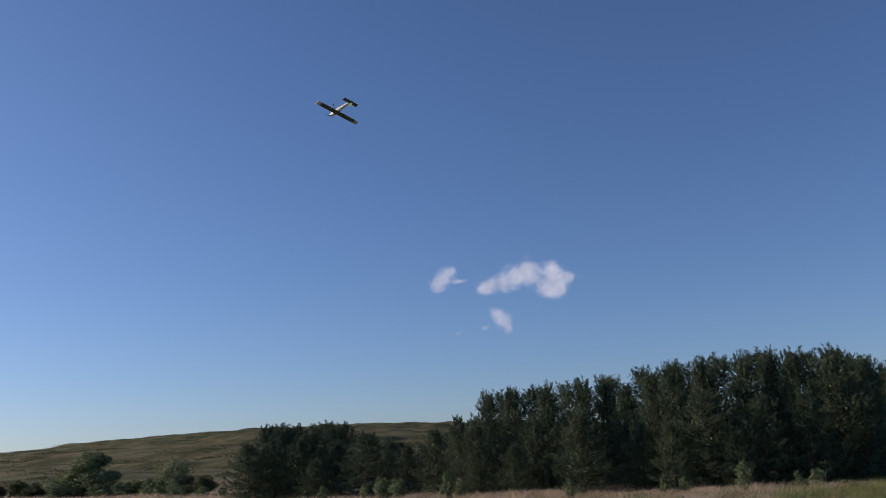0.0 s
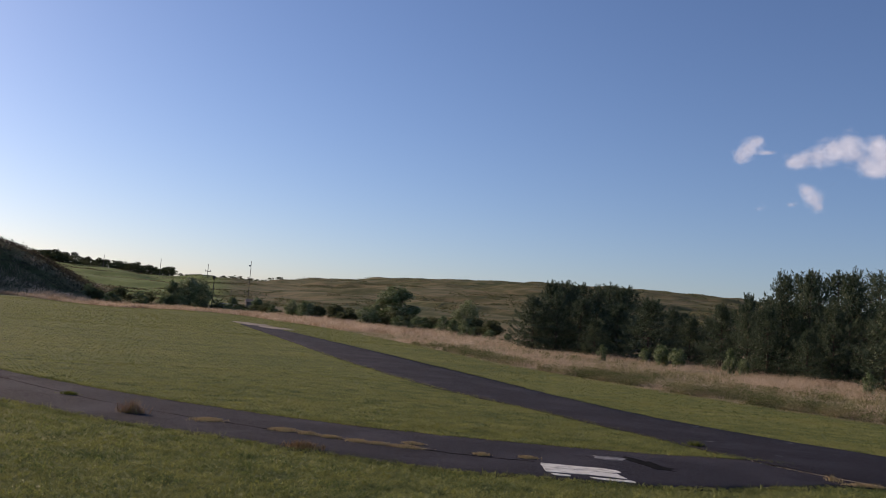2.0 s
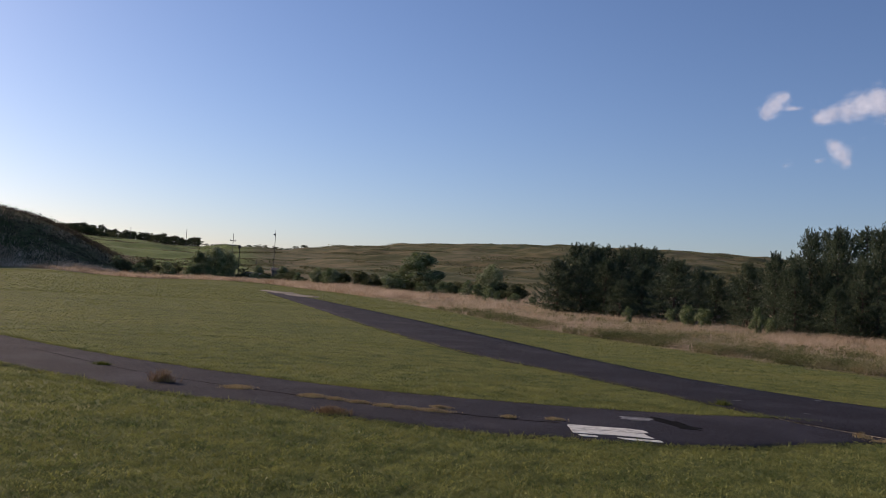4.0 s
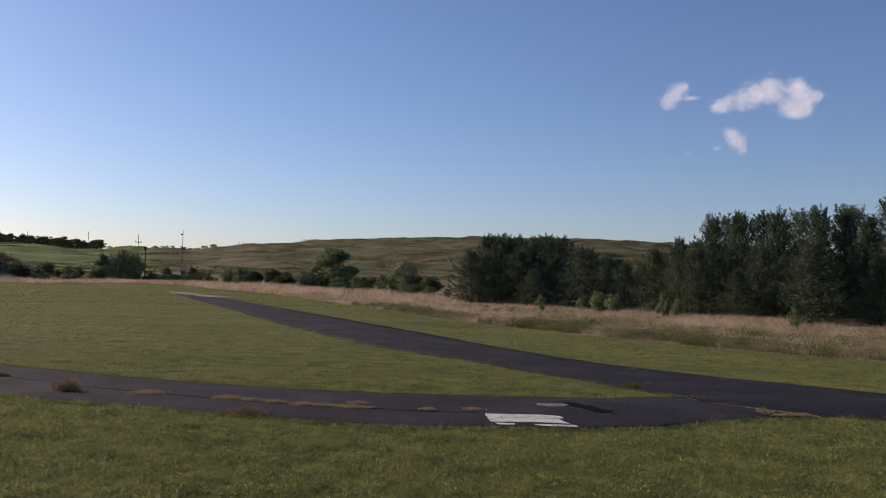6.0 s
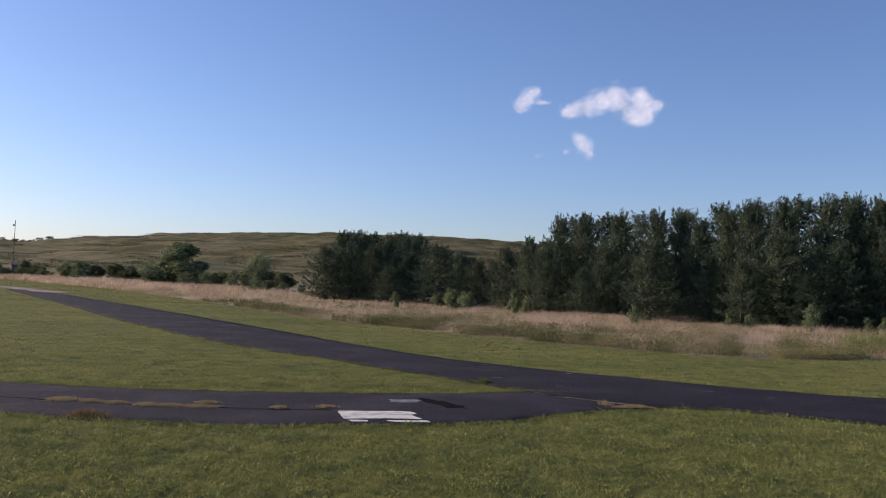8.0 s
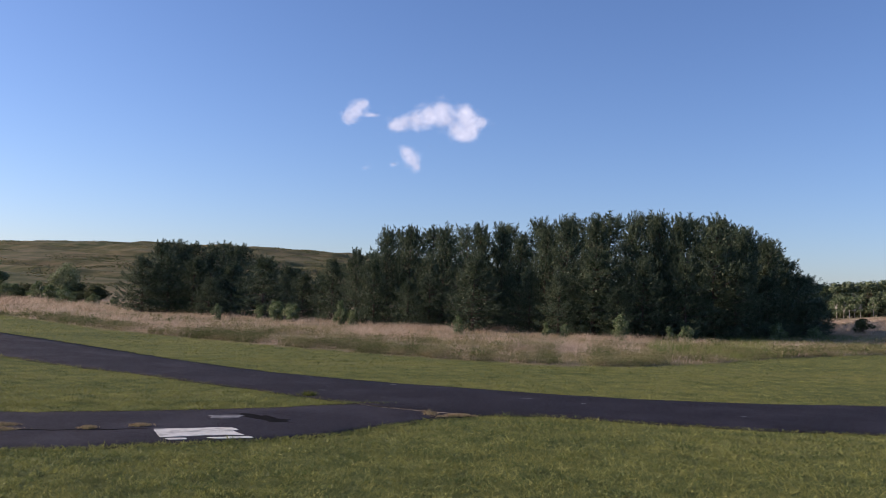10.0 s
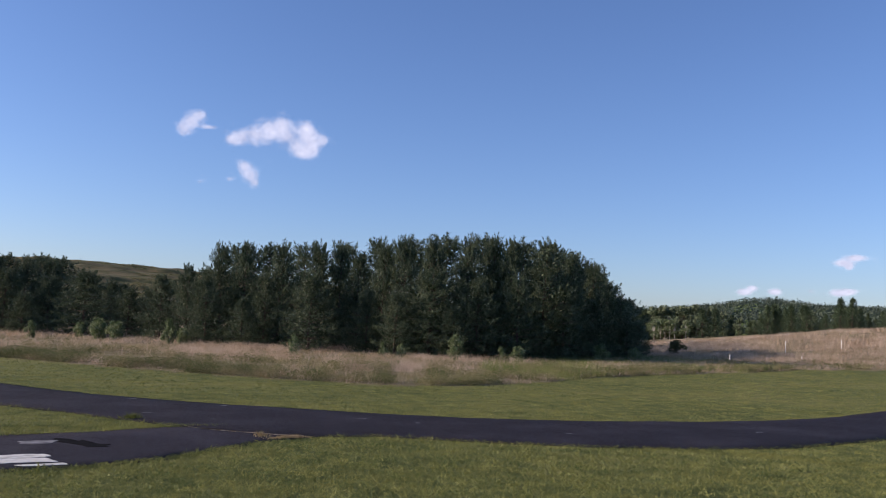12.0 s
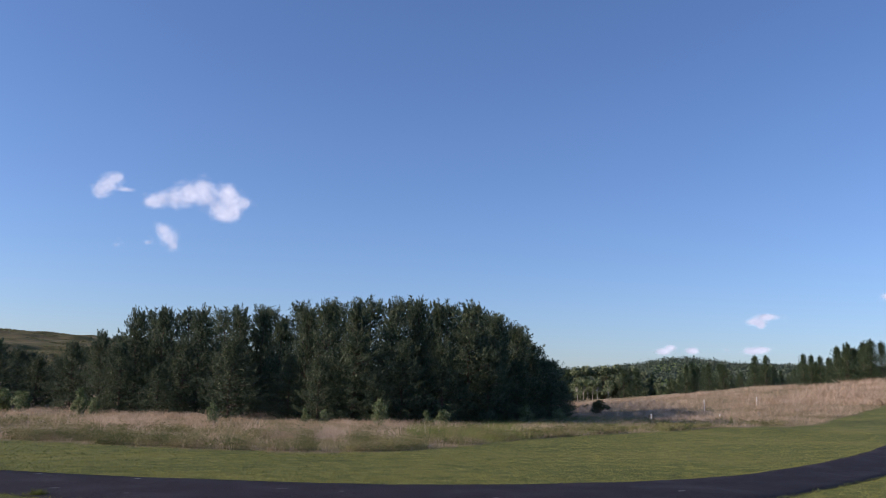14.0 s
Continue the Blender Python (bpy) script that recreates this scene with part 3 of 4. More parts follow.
LEAFY = [tree_of("broadleaf_tree", leafy_meshes(40 + k, 5.5, 2.3, 8000, 0.13, (M_LEAF, M_LEAF_PALE, M_LEAF)[k], blobs=26, stem=0.12), "round-crowned green broad-leaved tree at the meadow's edge", "tree", "trees below the hill") for k in range(3)]
SHRUBS = [tree_of("shrub", leafy_meshes(50 + k, 2.0, 1.1, 1500, 0.10, M_LEAF_PALE, stem=0.12, blobs=10), "pale silvery green leafy shrub in dry tall grass", "shrub", "shrubs of the meadow") for k in range(3)]
DARKS = [tree_of("bush", leafy_meshes(60 + k, 2.4, 1.5, 2000, 0.12, M_LEAF_DARK, stem=0.12, blobs=12), "dark green dense bush in the hedge line", "bush", "bushes of the hedge") for k in range(3)]

for az, d, el, wide in [(-9.4, 108, 1.85, 1.5), (-10.7, 109, 0.9, 1.2), (-4.5, 98, 1.35, 1.1), (-15.4, 110, 0.55, 1.2), (-16.3, 111, 0.45, 1.1), (-23.1, 132, 1.6, 1.0), (-22.2, 133, 1.2, 0.9), (-24.0, 133, 1.0, 0.9), (-20.2, 134, 0.3, 1.1), (-18.6, 132, 0.35, 1.2)]:
    plant(LEAFY, az, d, el, native=5.5, wide=wide)
for az, d, h, wide in [(-13.4, 108, 2.0, 1.3), (-12.6, 106, 1.8, 1.2), (-9.2, 104, 1.9, 1.3), (-8.4, 103, 1.7, 1.3), (-7.4, 102, 1.3, 1.2), (-6.7, 100, 1.6, 1.3), (-3.8, 96, 1.9, 1.3), (-2.8, 92, 1.8, 1.3), (-14.6, 110, 1.7, 1.2), (-19.6, 131, 1.4, 1.5), (-18.0, 130, 1.6, 1.5), (-21.2, 131, 1.8, 1.3), (-25.4, 136, 1.7, 1.3), (-27.2, 138, 2.2, 1.2), (-28.4, 140, 1.6, 1.2)]:
    plant(DARKS, az, d, height=h, native=2.4, wide=wide)
for az, d, h, wide in [(-4.7, 84, 1.5, 1.0), (-4.2, 83, 1.0, 1.0), (-3.0, 80, 1.1, 1.0), (-1.8, 78, 0.9, 1.0), (-15.6, 108, 2.3, 1.0), (-11.4, 104, 2.4, 1.2), (-6.2, 96, 1.9, 0.9), (-26.0, 134, 2.0, 1.3), (-27.6, 135, 1.7, 1.3), (-24.6, 133, 1.5, 1.2), (-29.0, 138, 1.8, 1.2), (-22.6, 127, 0.9, 1.2),
                       (4.5, 50, 0.9, 0.7), (8.3, 51, 1.4, 0.8), (9.3, 50, 1.25, 0.9), (7.2, 54, 1.0, 0.7), (12.5, 47, 1.3, 0.6), (13.3, 48, 1.0, 0.7), (20.4, 39, 0.9, 0.6), (26.3, 40, 0.7, 0.6), (31.2, 40, 1.2, 0.7), (35.4, 41, 0.9, 0.8), (34.3, 40, 0.7, 0.8), (40.8, 45, 1.0, 0.9), (43.0, 48, 1.0, 0.8), (27.5, 40, 0.8, 0.6)]:
    plant(SHRUBS, az, d, height=h, native=2.0, wide=wide)
hrs = np.random.default_rng(44)
for k in range(46):
    az = -29 + k * 0.58 + hrs.normal() * 0.2
    d = float(np.interp(az, [-29, -20, -16, -12, -7, -2], [139, 132, 118, 109, 101, 88])) + hrs.uniform(-2, 3)
    if hrs.uniform() < 0.68:
        plant(DARKS, az, d, height=float(hrs.uniform(0.7, 1.6)), native=2.4, wide=float(hrs.uniform(1.1, 1.7)))
    else:
        plant(SHRUBS, az, d - 3, height=float(hrs.uniform(0.7, 1.7)), native=2.0, wide=float(hrs.uniform(1.0, 1.4)))
plant(DARKS, 45.65, 66, height=1.0, native=2.4, wide=1.3)

# ---- far trees at the end of the meadow ----
SPRUCE = [tree_of("spruce_tree", pine_meshes(80 + k, 8.0, 1.9, 70, 4, 18, 0.36, M_SPRUCE, 1.0), "dark pointed spruce on the far side of the meadow", "spruce tree", "far spruces") for k in range(2)]
FARLEAF = [tree_of("far_tree", leafy_meshes(90 + k, 7.0, 2.4, 1500, 0.26, M_FARLEAF, stem=0.15), "far green broad-leaved tree at the meadow's end", "tree", "far broadleaf trees") for k in range(2)]
BIRCH = [tree_of("birch_tree", leafy_meshes(95, 7.0, 2.2, 900, 0.24, M_LEAF_PALE, M_BIRCH, stem=0.42, girth=0.45), "far thin birch with a pale bare trunk", "birch tree", "far birches")]
frs = np.random.default_rng(11)
for az in (44.2, 44.6, 44.9, 45.2, 45.5, 46.2):
    plant(BIRCH, az, 146, 0.95, native=7.0, wide=0.9)
for k in range(66):
    az = 42.3 + k * 0.30 + frs.normal() * 0.15
    d = 158 - max(0, az - 50) * 3.0 + frs.uniform(-6, 10)
    el = np.interp(az, [42, 44, 48, 49.4, 50.6, 51.1, 53.5, 54.3, 55, 56.3, 57, 58, 59.6, 60.2, 62], [1.3, 1.7, 1.75, 1.1, 1.2, 1.9, 2.05, 1.4, 2.1, 2.1, 1.5, 2.2, 2.4, 2.9, 3.4]) + frs.normal() * 0.16
    if 44.0 < az < 47.0 or frs.uniform() < 0.3:
        plant(FARLEAF, az, d, el, native=7.0, wide=1.15)
    else:
        plant(SPRUCE, az, d, el, native=8.5, wide=1.5)
for az, d, el in [(55.27, 119, 2.76), (55.93, 118, 2.77), (58.16, 113, 2.90), (58.6, 112, 2.83), (59.1, 112, 2.77), (59.6, 111, 2.68), (60.06, 108, 3.40), (60.55, 107, 3.61), (60.96, 108, 3.30), (61.47, 106, 3.69), (61.84, 105, 3.81), (62.5, 105, 3.7), (63.3, 104, 3.8), (51.12, 130, 2.15), (51.6, 131, 1.89), (52.5, 128, 2.23), (53.4, 127, 2.23), (47.2, 140, 1.83), (48.0, 140, 1.85)]:
    plant(SPRUCE, az, d, el, native=8.5, wide=1.45)
# tree line on the crest of the pasture
CREST = [tree_of("crest_tree", leafy_meshes(100 + k, 4.0, 1.7, 520, 0.24, M_LEAF_DARK, stem=0.08, blobs=9), "dark distant tree in the row on the pasture crest", "tree", "trees on the crest") for k in range(3)]
for k in range(150):
    az = -41 + k * 0.113 + frs.normal() * 0.08
    plant(CREST, az, 372 + frs.uniform(-8, 8), height=float(frs.uniform(2.8, 4.2) * (1.25 if az < -30 else 1.0)), native=4.0, wide=1.5)
for k in range(34):
    plant(CREST, -23.7 + k * 0.2 + frs.normal() * 0.1, 384 + frs.uniform(-4, 8), height=float(frs.uniform(0.9, 1.7)), native=4.0, wide=2.2)


def far_wood():
    """Woods on the far rise, too many to count."""
    rs = np.random.default_rng(5)
    n = 6500
    az, d = rs.uniform(38, 72, n), rs.uniform(330, 900, n)
    x, y = d * np.sin(np.radians(az)), d * np.cos(np.radians(az))
    c = np.stack([x, y, land(x, y) + rs.uniform(0, 3, n)], -1)
    p = np.repeat(c, 12, 0) + rs.normal(size=(n * 12, 3)) * [2.4, 2.4, 1.0]
    v, t = kite_soup(p, rs.uniform(0.5, 0.95, len(p)), rs)
    tagged(new("far_woods", tri_mesh("far_woods", v, t, M_FARWOOD)), "hazy green wooded ridge in the distance", "woods", kind="stuff")


far_wood()


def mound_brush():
    """Brush that covers the dark mound, the slope's shade put into its colour."""
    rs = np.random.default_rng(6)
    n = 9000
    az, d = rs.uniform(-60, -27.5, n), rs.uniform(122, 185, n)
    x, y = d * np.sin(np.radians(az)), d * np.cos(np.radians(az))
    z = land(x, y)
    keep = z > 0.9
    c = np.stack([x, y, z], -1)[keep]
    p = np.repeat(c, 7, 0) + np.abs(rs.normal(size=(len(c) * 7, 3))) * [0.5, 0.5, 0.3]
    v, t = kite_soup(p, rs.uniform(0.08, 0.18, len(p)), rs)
    tagged(new("mound_brush", tri_mesh("mound_brush", v, t, M_MOUND)), "brush covering a steep mound, its shade put into the dark colour", "brush", kind="stuff")


mound_brush()


# ---- grass ----
def lawn(name, zones, mat, label):
    rs = np.random.default_rng(9)
    B, T, W = [], [], []
    for az0, az1, d0, d1, n, tall, wid in zones:
        az = np.radians(rs.uniform(az0, az1, n))
        d = d0 * (d1 / d0) ** rs.uniform(0, 1, n) if d0 > 2 else d1 * np.sqrt(rs.uniform(0, 1, n))
        x, y = d * np.sin(az), d * np.cos(az)
        lump = np.sin(x * 61 + 2.1 * np.sin(y * 19)) * np.sin(y * 47 + 1.7 * np.sin(x * 23)) + 0.45 * np.sin(x * 17 + y * 7.1) * np.sin(y * 14 - x * 5.7)
        grow = np.clip(0.9 + 0.8 * lump, 0.2, 2.0) if d1 < 14 else np.clip(0.9 + 0.5 * lump, 0.35, 1.5)
        keep = ~inside(x, y, RUN_POLY) & ~inside(x, y, TAXI_POLY) & ~inside(x, y, TALL_POLY)
        x, y, grow = x[keep], y[keep], grow[keep]
        b = np.stack([x, y, land(x, y) - 0.005], -1)
        hh = tall * rs.uniform(0.45, 1.3, len(x)) * grow * np.clip((40 - np.hypot(x, y)) / 26, 0.75, 1)
        t = b + np.stack([rs.normal(size=len(x)) * hh * 0.9, rs.normal(size=len(x)) * hh * 0.9, hh], -1)
        B.append(b), T.append(t), W.append(wid * np.maximum(np.hypot(x, y), 5) * rs.uniform(0.6, 1.4, len(x)))
    v, t = spike_soup(np.concatenate(B), np.concatenate(T), np.concatenate(W), rs)
    return tagged(new(name, tri_mesh(name, v, t, mat)), label, "grass", kind="stuff")


lawn("mown_grass", [(-42, 70, 5.2, 13.5, 400000, 0.036, 0.0009), (-42, 70, 13.0, 22, 280000, 0.028, 0.0010), (-42, 64, 21.5, 48, 260000, 0.030, 0.0012), (-42, 20, 46, 115, 130000, 0.045, 0.0013), (-180, 180, 0.4, 5.3, 50000, 0.034, 0.0011), (70, 318, 5.2, 13, 60000, 0.034, 0.0011)],
     M_BLADE, "short mown yellow-green grass in evening sun")


def clover():
    """Low broad-leaved plants in clumps between the blades of the nearest lawn."""
    rs = np.random.default_rng(14)
    n = 26000
    az, d = np.radians(rs.uniform(-40, 68, n)), 5.2 * (12.5 / 5.2) ** rs.uniform(0, 1, n)
    x, y = d * np.sin(az), d * np.cos(az)
    clump = np.sin(x * 5.1 + 1.6 * np.sin(y * 3.3)) * np.sin(y * 4.3 + 1.3 * np.sin(x * 2.9)) + 0.5 * np.sin(x * 13 + y * 3) * np.sin(y * 11 - x * 4)
    keep = (clump + rs.normal(size=n) * 0.35 > 0.15) & ~inside(x, y, RUN_POLY) & ~inside(x, y, TAXI_POLY)
    x, y = x[keep], y[keep]
    m = 5
    c = np.repeat(np.stack([x, y, np.full(len(x), 0.03)], -1), m, 0)
    c = c + rs.normal(size=c.shape) * [0.022, 0.022, 0.010]
    v, t = kite_soup(c, rs.uniform(0.008, 0.017, len(c)), rs, -0.6)
    tagged(new("clover", tri_mesh("clover", v, t, M_CLOVER)), "yellow-green clover clumps in the near lawn", "clover", kind="stuff")


clover()


def verge():
    """Longer tufts that hang over the edges of the paving."""
    rs = np.random.default_rng(12)
    B, T = [], []
    for line in (along(RUN_FAR, 900), along(RUN_NEAR, 900), along(TAXI_FAR, 700), along(TAXI_NEAR, 700)):
        for p in line:
            if np.hypot(*p) < 34 and not (inside(p[:1], p[1:], np.array([(2.9, 12.9), (3.6, 11.1), (5.3, 11.5), (5.3, 12.9)]))[0]):
                k = rs.integers(5, 14)
                b = np.c_[p + rs.normal(size=(k, 2)) * 0.05, np.full(k, 0.0)]
                hh = rs.uniform(0.02, 0.055, k) * (1.8 if rs.uniform() < 0.1 else 1)
                B.append(b)
                T.append(b + np.c_[rs.normal(size=(k, 2)) * 0.035, hh])
    v, t = spike_soup(np.concatenate(B), np.concatenate(T), np.full(sum(map(len, B)), 0.012), rs)
    tagged(new("verge_grass", tri_mesh("verge_grass", v, t, M_BLADE)), "ragged longer grass along the asphalt edges", "grass", kind="stuff")


verge()


def tall_grass(name, mat, count, depth, height, width, seed, label, patchy=None, lean=0.38, near=0):
    """Unmown grass behind its front edge: bent blades in drifts."""
    rs = np.random.default_rng(seed)
    seg = np.diff(TALL_LINE, axis=0)
    mid = (TALL_LINE[1:] + TALL_LINE[:-1]) / 2
    nor = np.stack([-seg[:, 1], seg[:, 0]], -1)
    ln = np.linalg.norm(nor, axis=1, keepdims=True)
    nor /= ln
    dist = np.hypot(*mid.T)
    wgt = ln[:, 0] / dist ** 0.9 * (dist < 140) * (dist > near)
    k = rs.choice(len(mid), size=count, p=wgt / wgt.sum())
    w = rs.uniform(0, 1, count) ** 1.5 * depth
    p = mid[k] + seg[k] * rs.uniform(-0.6, 0.6, (count, 1)) + nor[k] * w[:, None] + rs.normal(size=(count, 2)) * 0.12
    x, y = p.T
    drift = 0.5 + 0.5 * np.sin(x * 0.55 + 1.1 * np.sin(y * 0.35)) * np.cos(y * 0.47 + 0.8 * np.sin(x * 0.41))
    drift = 0.7 * drift + 0.3 * (0.5 + 0.5 * np.sin(x * 1.9 + y * 1.3) * np.cos(y * 2.3 - x))
    if patchy:
        keep = rs.uniform(size=count) < np.clip(((drift if patchy > 0 else 1 - drift) - 0.34) * 3.2, 0.05, 1)
        x, y, drift, w, p = x[keep], y[keep], drift[keep], w[keep], p[keep]
    n = len(x)
    far = np.clip(np.hypot(x, y) / 30, 0.8, 3.2)
    b = np.stack([x, y, land(x, y) - 0.02], -1)
    hh = height * rs.uniform(0.45, 1.15, n) * (0.5 + 0.9 * drift) * np.clip(0.65 + w * 0.25, 0, 1) * np.interp(np.hypot(x, y), [30, 60, 95], [1, 0.9, 1.5])
    bend = np.stack([rs.normal(size=n) * lean + 0.1, rs.normal(size=n) * lean, np.ones(n)], -1)
    m = b + bend * (hh * 0.6)[:, None]
    t = m + (bend * [1.9, 1.9, 0.85]) * (hh * 0.45)[:, None]
    wd = (width * far * rs.uniform(0.6, 1.3, n))[:, None]
    side = np.cross(bend, rs.normal(size=(n, 3)))
    side /= np.linalg.norm(side, axis=1, keepdims=True)
    v = np.stack([b - side * wd / 2, b + side * wd / 2, m - side * wd * 0.6, m + side * wd * 0.6, t], 1).reshape(-1, 3)
    q = np.arange(n)[:, None] * 5
    tr = np.concatenate([q + [0, 1, 3], q + [0, 3, 2], q + [2, 3, 4]], 0)
    tagged(new(name, tri_mesh(name, v, tr, mat)), label, "tall grass", kind="stuff")


tall_grass("tall_dry_grass", M_TAN, 170000, 22, 0.33, 0.0055, 21, "tall dry tan grass band before the pines", patchy=1)
tall_grass("tall_green_grass", M_TANGREEN, 90000, 22, 0.22, 0.007, 22, "greenish tall weeds among the dry grass", patchy=-1)

tall_grass("far_dry_grass", M_TAN, 60000, 9, 0.46, 0.011, 27, "pale dry grass strip below the hedge", near=72)


def leafy_weeds(name, count, depth, gate, seed, label, power):
    """Low broad-leaved weeds in clumps behind the mown edge."""
    rs = np.random.default_rng(seed)
    seg = np.diff(TALL_LINE, axis=0)
    mid = (TALL_LINE[1:] + TALL_LINE[:-1]) / 2
    nor = np.stack([-seg[:, 1], seg[:, 0]], -1)
    ln = np.linalg.norm(nor, axis=1)
    dist = np.hypot(*mid.T)
    wgt = ln / dist**1.1 * np.clip((52 - dist) / 20, 0, 1)
    k = rs.choice(len(mid), size=count, p=wgt / wgt.sum())
    w = rs.uniform(0, 1, count) ** power * depth
    p = mid[k] + seg[k] * rs.uniform(-0.6, 0.6, (count, 1)) + nor[k] / ln[k][:, None] * (w + 0.1)[:, None]
    x, y = p.T
    clump = np.sin(x * 0.9 + 1.4 * np.sin(y * 0.6)) * np.cos(y * 0.8 + np.sin(x * 0.7)) + 0.6 * np.sin(x * 2.3 + y) * np.sin(y * 2.9 - x)
    keep = clump + rs.normal(size=count) * 0.12 > gate
    x, y, w = x[keep], y[keep], w[keep]
    m = 20
    n = len(x)
    tall = rs.uniform(0.10, 0.36, n) * np.clip(0.7 + w * 0.5, 0, 1)
    c = np.repeat(np.stack([x, y, land(x, y)], -1), m, 0)
    u = rs.uniform(0, 1, n * m)
    c = c + np.c_[rs.normal(size=(n * m, 2)) * 0.09, u * np.repeat(tall, m)]
    v, t = kite_soup(c, rs.uniform(0.014, 0.032, n * m) * np.clip(np.hypot(c[:, 0], c[:, 1]) / 26, 0.9, 2.4), rs)
    tagged(new(name, tri_mesh(name, v, t, M_FRINGE)), label, "weeds", kind="stuff")


leafy_weeds("weed_fringe", 6000, 1.6, -0.2, 23, "brown-green leafy weeds along the mown edge", 1.0)
leafy_weeds("weed_patches", 9000, 8.0, 0.52, 26, "brown-green weeds in drifts among dry grass", 1.5)


def meadow_grass():
    """Sparser tufts over the rising meadow."""
    rs = np.random.default_rng(24)
    n = 100000
    az, d = rs.uniform(36, 70, n), np.sqrt(rs.uniform(36**2, 135**2, n))
    x, y = d * np.sin(np.radians(az)), d * np.cos(np.radians(az))
    keep = inside(x, y, TALL_POLY)
    x, y = x[keep], y[keep]
    b = np.stack([x, y, land(x, y) - 0.02], -1)
    hh = rs.uniform(0.08, 0.26, len(x))
    t = b + np.stack([rs.normal(size=len(x)) * 0.15, rs.normal(size=len(x)) * 0.15, hh], -1)
    v, tr = spike_soup(b, t, np.hypot(x, y) * 0.0004, rs)
    tagged(new("meadow_grass", tri_mesh("meadow_grass", v, tr, M_TAN)), "dry tan meadow grass on the rising field", "tall grass", kind="stuff")


meadow_grass()


def meadow_weeds():
    """Greener weeds in drifts along the near side of the meadow."""
    rs = np.random.default_rng(25)
    n = 42000
    az, d = rs.uniform(33, 54, n), rs.uniform(24, 56, n)
    x, y = d * np.sin(np.radians(az)), d * np.cos(np.radians(az))
    patch = np.sin(x * 0.31 + 1.0) * np.cos(y * 0.27 + 0.4 * np.sin(x * 0.2)) + 0.4 * np.sin(x * 1.1) * np.sin(y * 0.9)
    keep = inside(x, y, TALL_POLY) & (patch + rs.normal(size=n) * 0.35 > -0.1)
    x, y = x[keep], y[keep]
    b = np.stack([x, y, land(x, y) - 0.02], -1)
    hh = rs.uniform(0.12, 0.34, len(x))
    t = b + np.stack([rs.normal(size=len(x)) * 0.14, rs.normal(size=len(x)) * 0.14, hh], -1)
    v, tr = spike_soup(b, t, np.hypot(x, y) * 0.0006, rs)
    tagged(new("meadow_weeds", tri_mesh("meadow_weeds", v, tr, M_MEADOWGREEN)), "yellow-green weeds at the near side of the meadow", "weeds", kind="stuff")


meadow_weeds()


# ---- clouds ----
def cloud(puffs, thick, seed, label):
    """A bank of bulging vapour veils one behind another, thick in the middle of its puffs and thinning outwards.
    puffs: bearing, elevation and half sizes in degrees."""
    ps = np.array(puffs, float)
    lo, hi = (ps[:, :2] - ps[:, 2:] * 2.2).min(0), (ps[:, :2] + ps[:, 2:] * 2.2).max(0)
    na, ne = 56, 36
    A, E = np.meshgrid(np.linspace(lo[0], hi[0], na), np.linspace(lo[1], hi[1], ne), indexing="ij")
    left = np.ones_like(A)
    for a, e, w, h in ps:
        left *= 1 - 0.95 * np.exp(-(((A - a) / w) ** 2 + ((E - e) / h) ** 2) * 0.9)
    dens = 1 - left
    V, T = [], []
    i, j = np.meshgrid(np.arange(na - 1), np.arange(ne - 1), indexing="ij")
    q = (i * ne + j).ravel()
    for k in range(4):
        r = 1500.0 + 30 * k - 25 * dens * (1.5 - k)
        ang = np.radians(A)
        V.append(np.stack([r * np.sin(ang), r * np.cos(ang), 1.7 + r * np.tan(np.radians(E))], -1).reshape(-1, 3))
        p = q + k * na * ne
        T += [np.stack([p, p + ne, p + ne + 1], -1), np.stack([p, p + ne + 1, p + 1], -1)]
    v = np.concatenate(V)
    c = v.mean(0)
    me = tri_mesh("cloud", v - c, np.concatenate(T), M_CLOUD, smooth=True)
    rgba = np.repeat((np.tile(dens.ravel(), 4) * thick)[:, None], 4, 1).astype(np.float32)
    me.color_attributes.new("vapour", "FLOAT_COLOR", "POINT").data.foreach_set("color", rgba.ravel())
    ob = new("cloud", me)
    ob.location = c
    return tagged(ob, label, "cloud", "clouds in the sky")


cloud([(15.62, 11.36, 0.61, 0.39), (16.29, 11.64, 0.67, 0.51), (17.08, 11.76, 0.79, 0.61), (17.93, 12.15, 0.62, 0.72), (18.85, 12.60, 0.66, 0.62), (19.10, 11.85, 0.80, 0.60), (20.35, 12.42, 0.52, 0.60), (20.70, 11.80, 0.72, 0.62), (20.25, 10.86, 0.72, 0.44), (20.85, 11.22, 0.50, 0.44), (21.55, 11.82, 0.42, 0.38), (19.80, 11.35, 0.50, 0.45)], 0.88, 1, "larger white cumulus cloud in blue sky")
cloud([(12.47, 11.77, 0.51, 0.49), (12.90, 12.24, 0.51, 0.55), (13.41, 12.75, 0.41, 0.37), (14.10, 12.02, 0.70, 0.16)], 0.85, 2, "small torn white cloud in blue sky")
cloud([(16.49, 9.67, 0.49, 0.44), (16.98, 9.12, 0.58, 0.50), (17.25, 8.72, 0.42, 0.34)], 0.82, 3, "small white cloud puff in blue sky")
cloud([(15.68, 8.81, 0.30, 0.20)], 0.55, 4, "faint wisp of cloud")
cloud([(13.82, 8.51, 0.27, 0.23)], 0.45, 5, "faint wisp of cloud")
cloud([(55.44, 4.72, 0.48, 0.22), (56.09, 5.04, 0.59, 0.22), (55.77, 4.51, 0.24, 0.22)], 1.25, 6, "small flat white cloud low over the woods")
cloud([(49.71, 2.80, 0.48, 0.22), (50.20, 3.06, 0.30, 0.19)], 1.25, 7, "low white cloud over the wooded ridge")
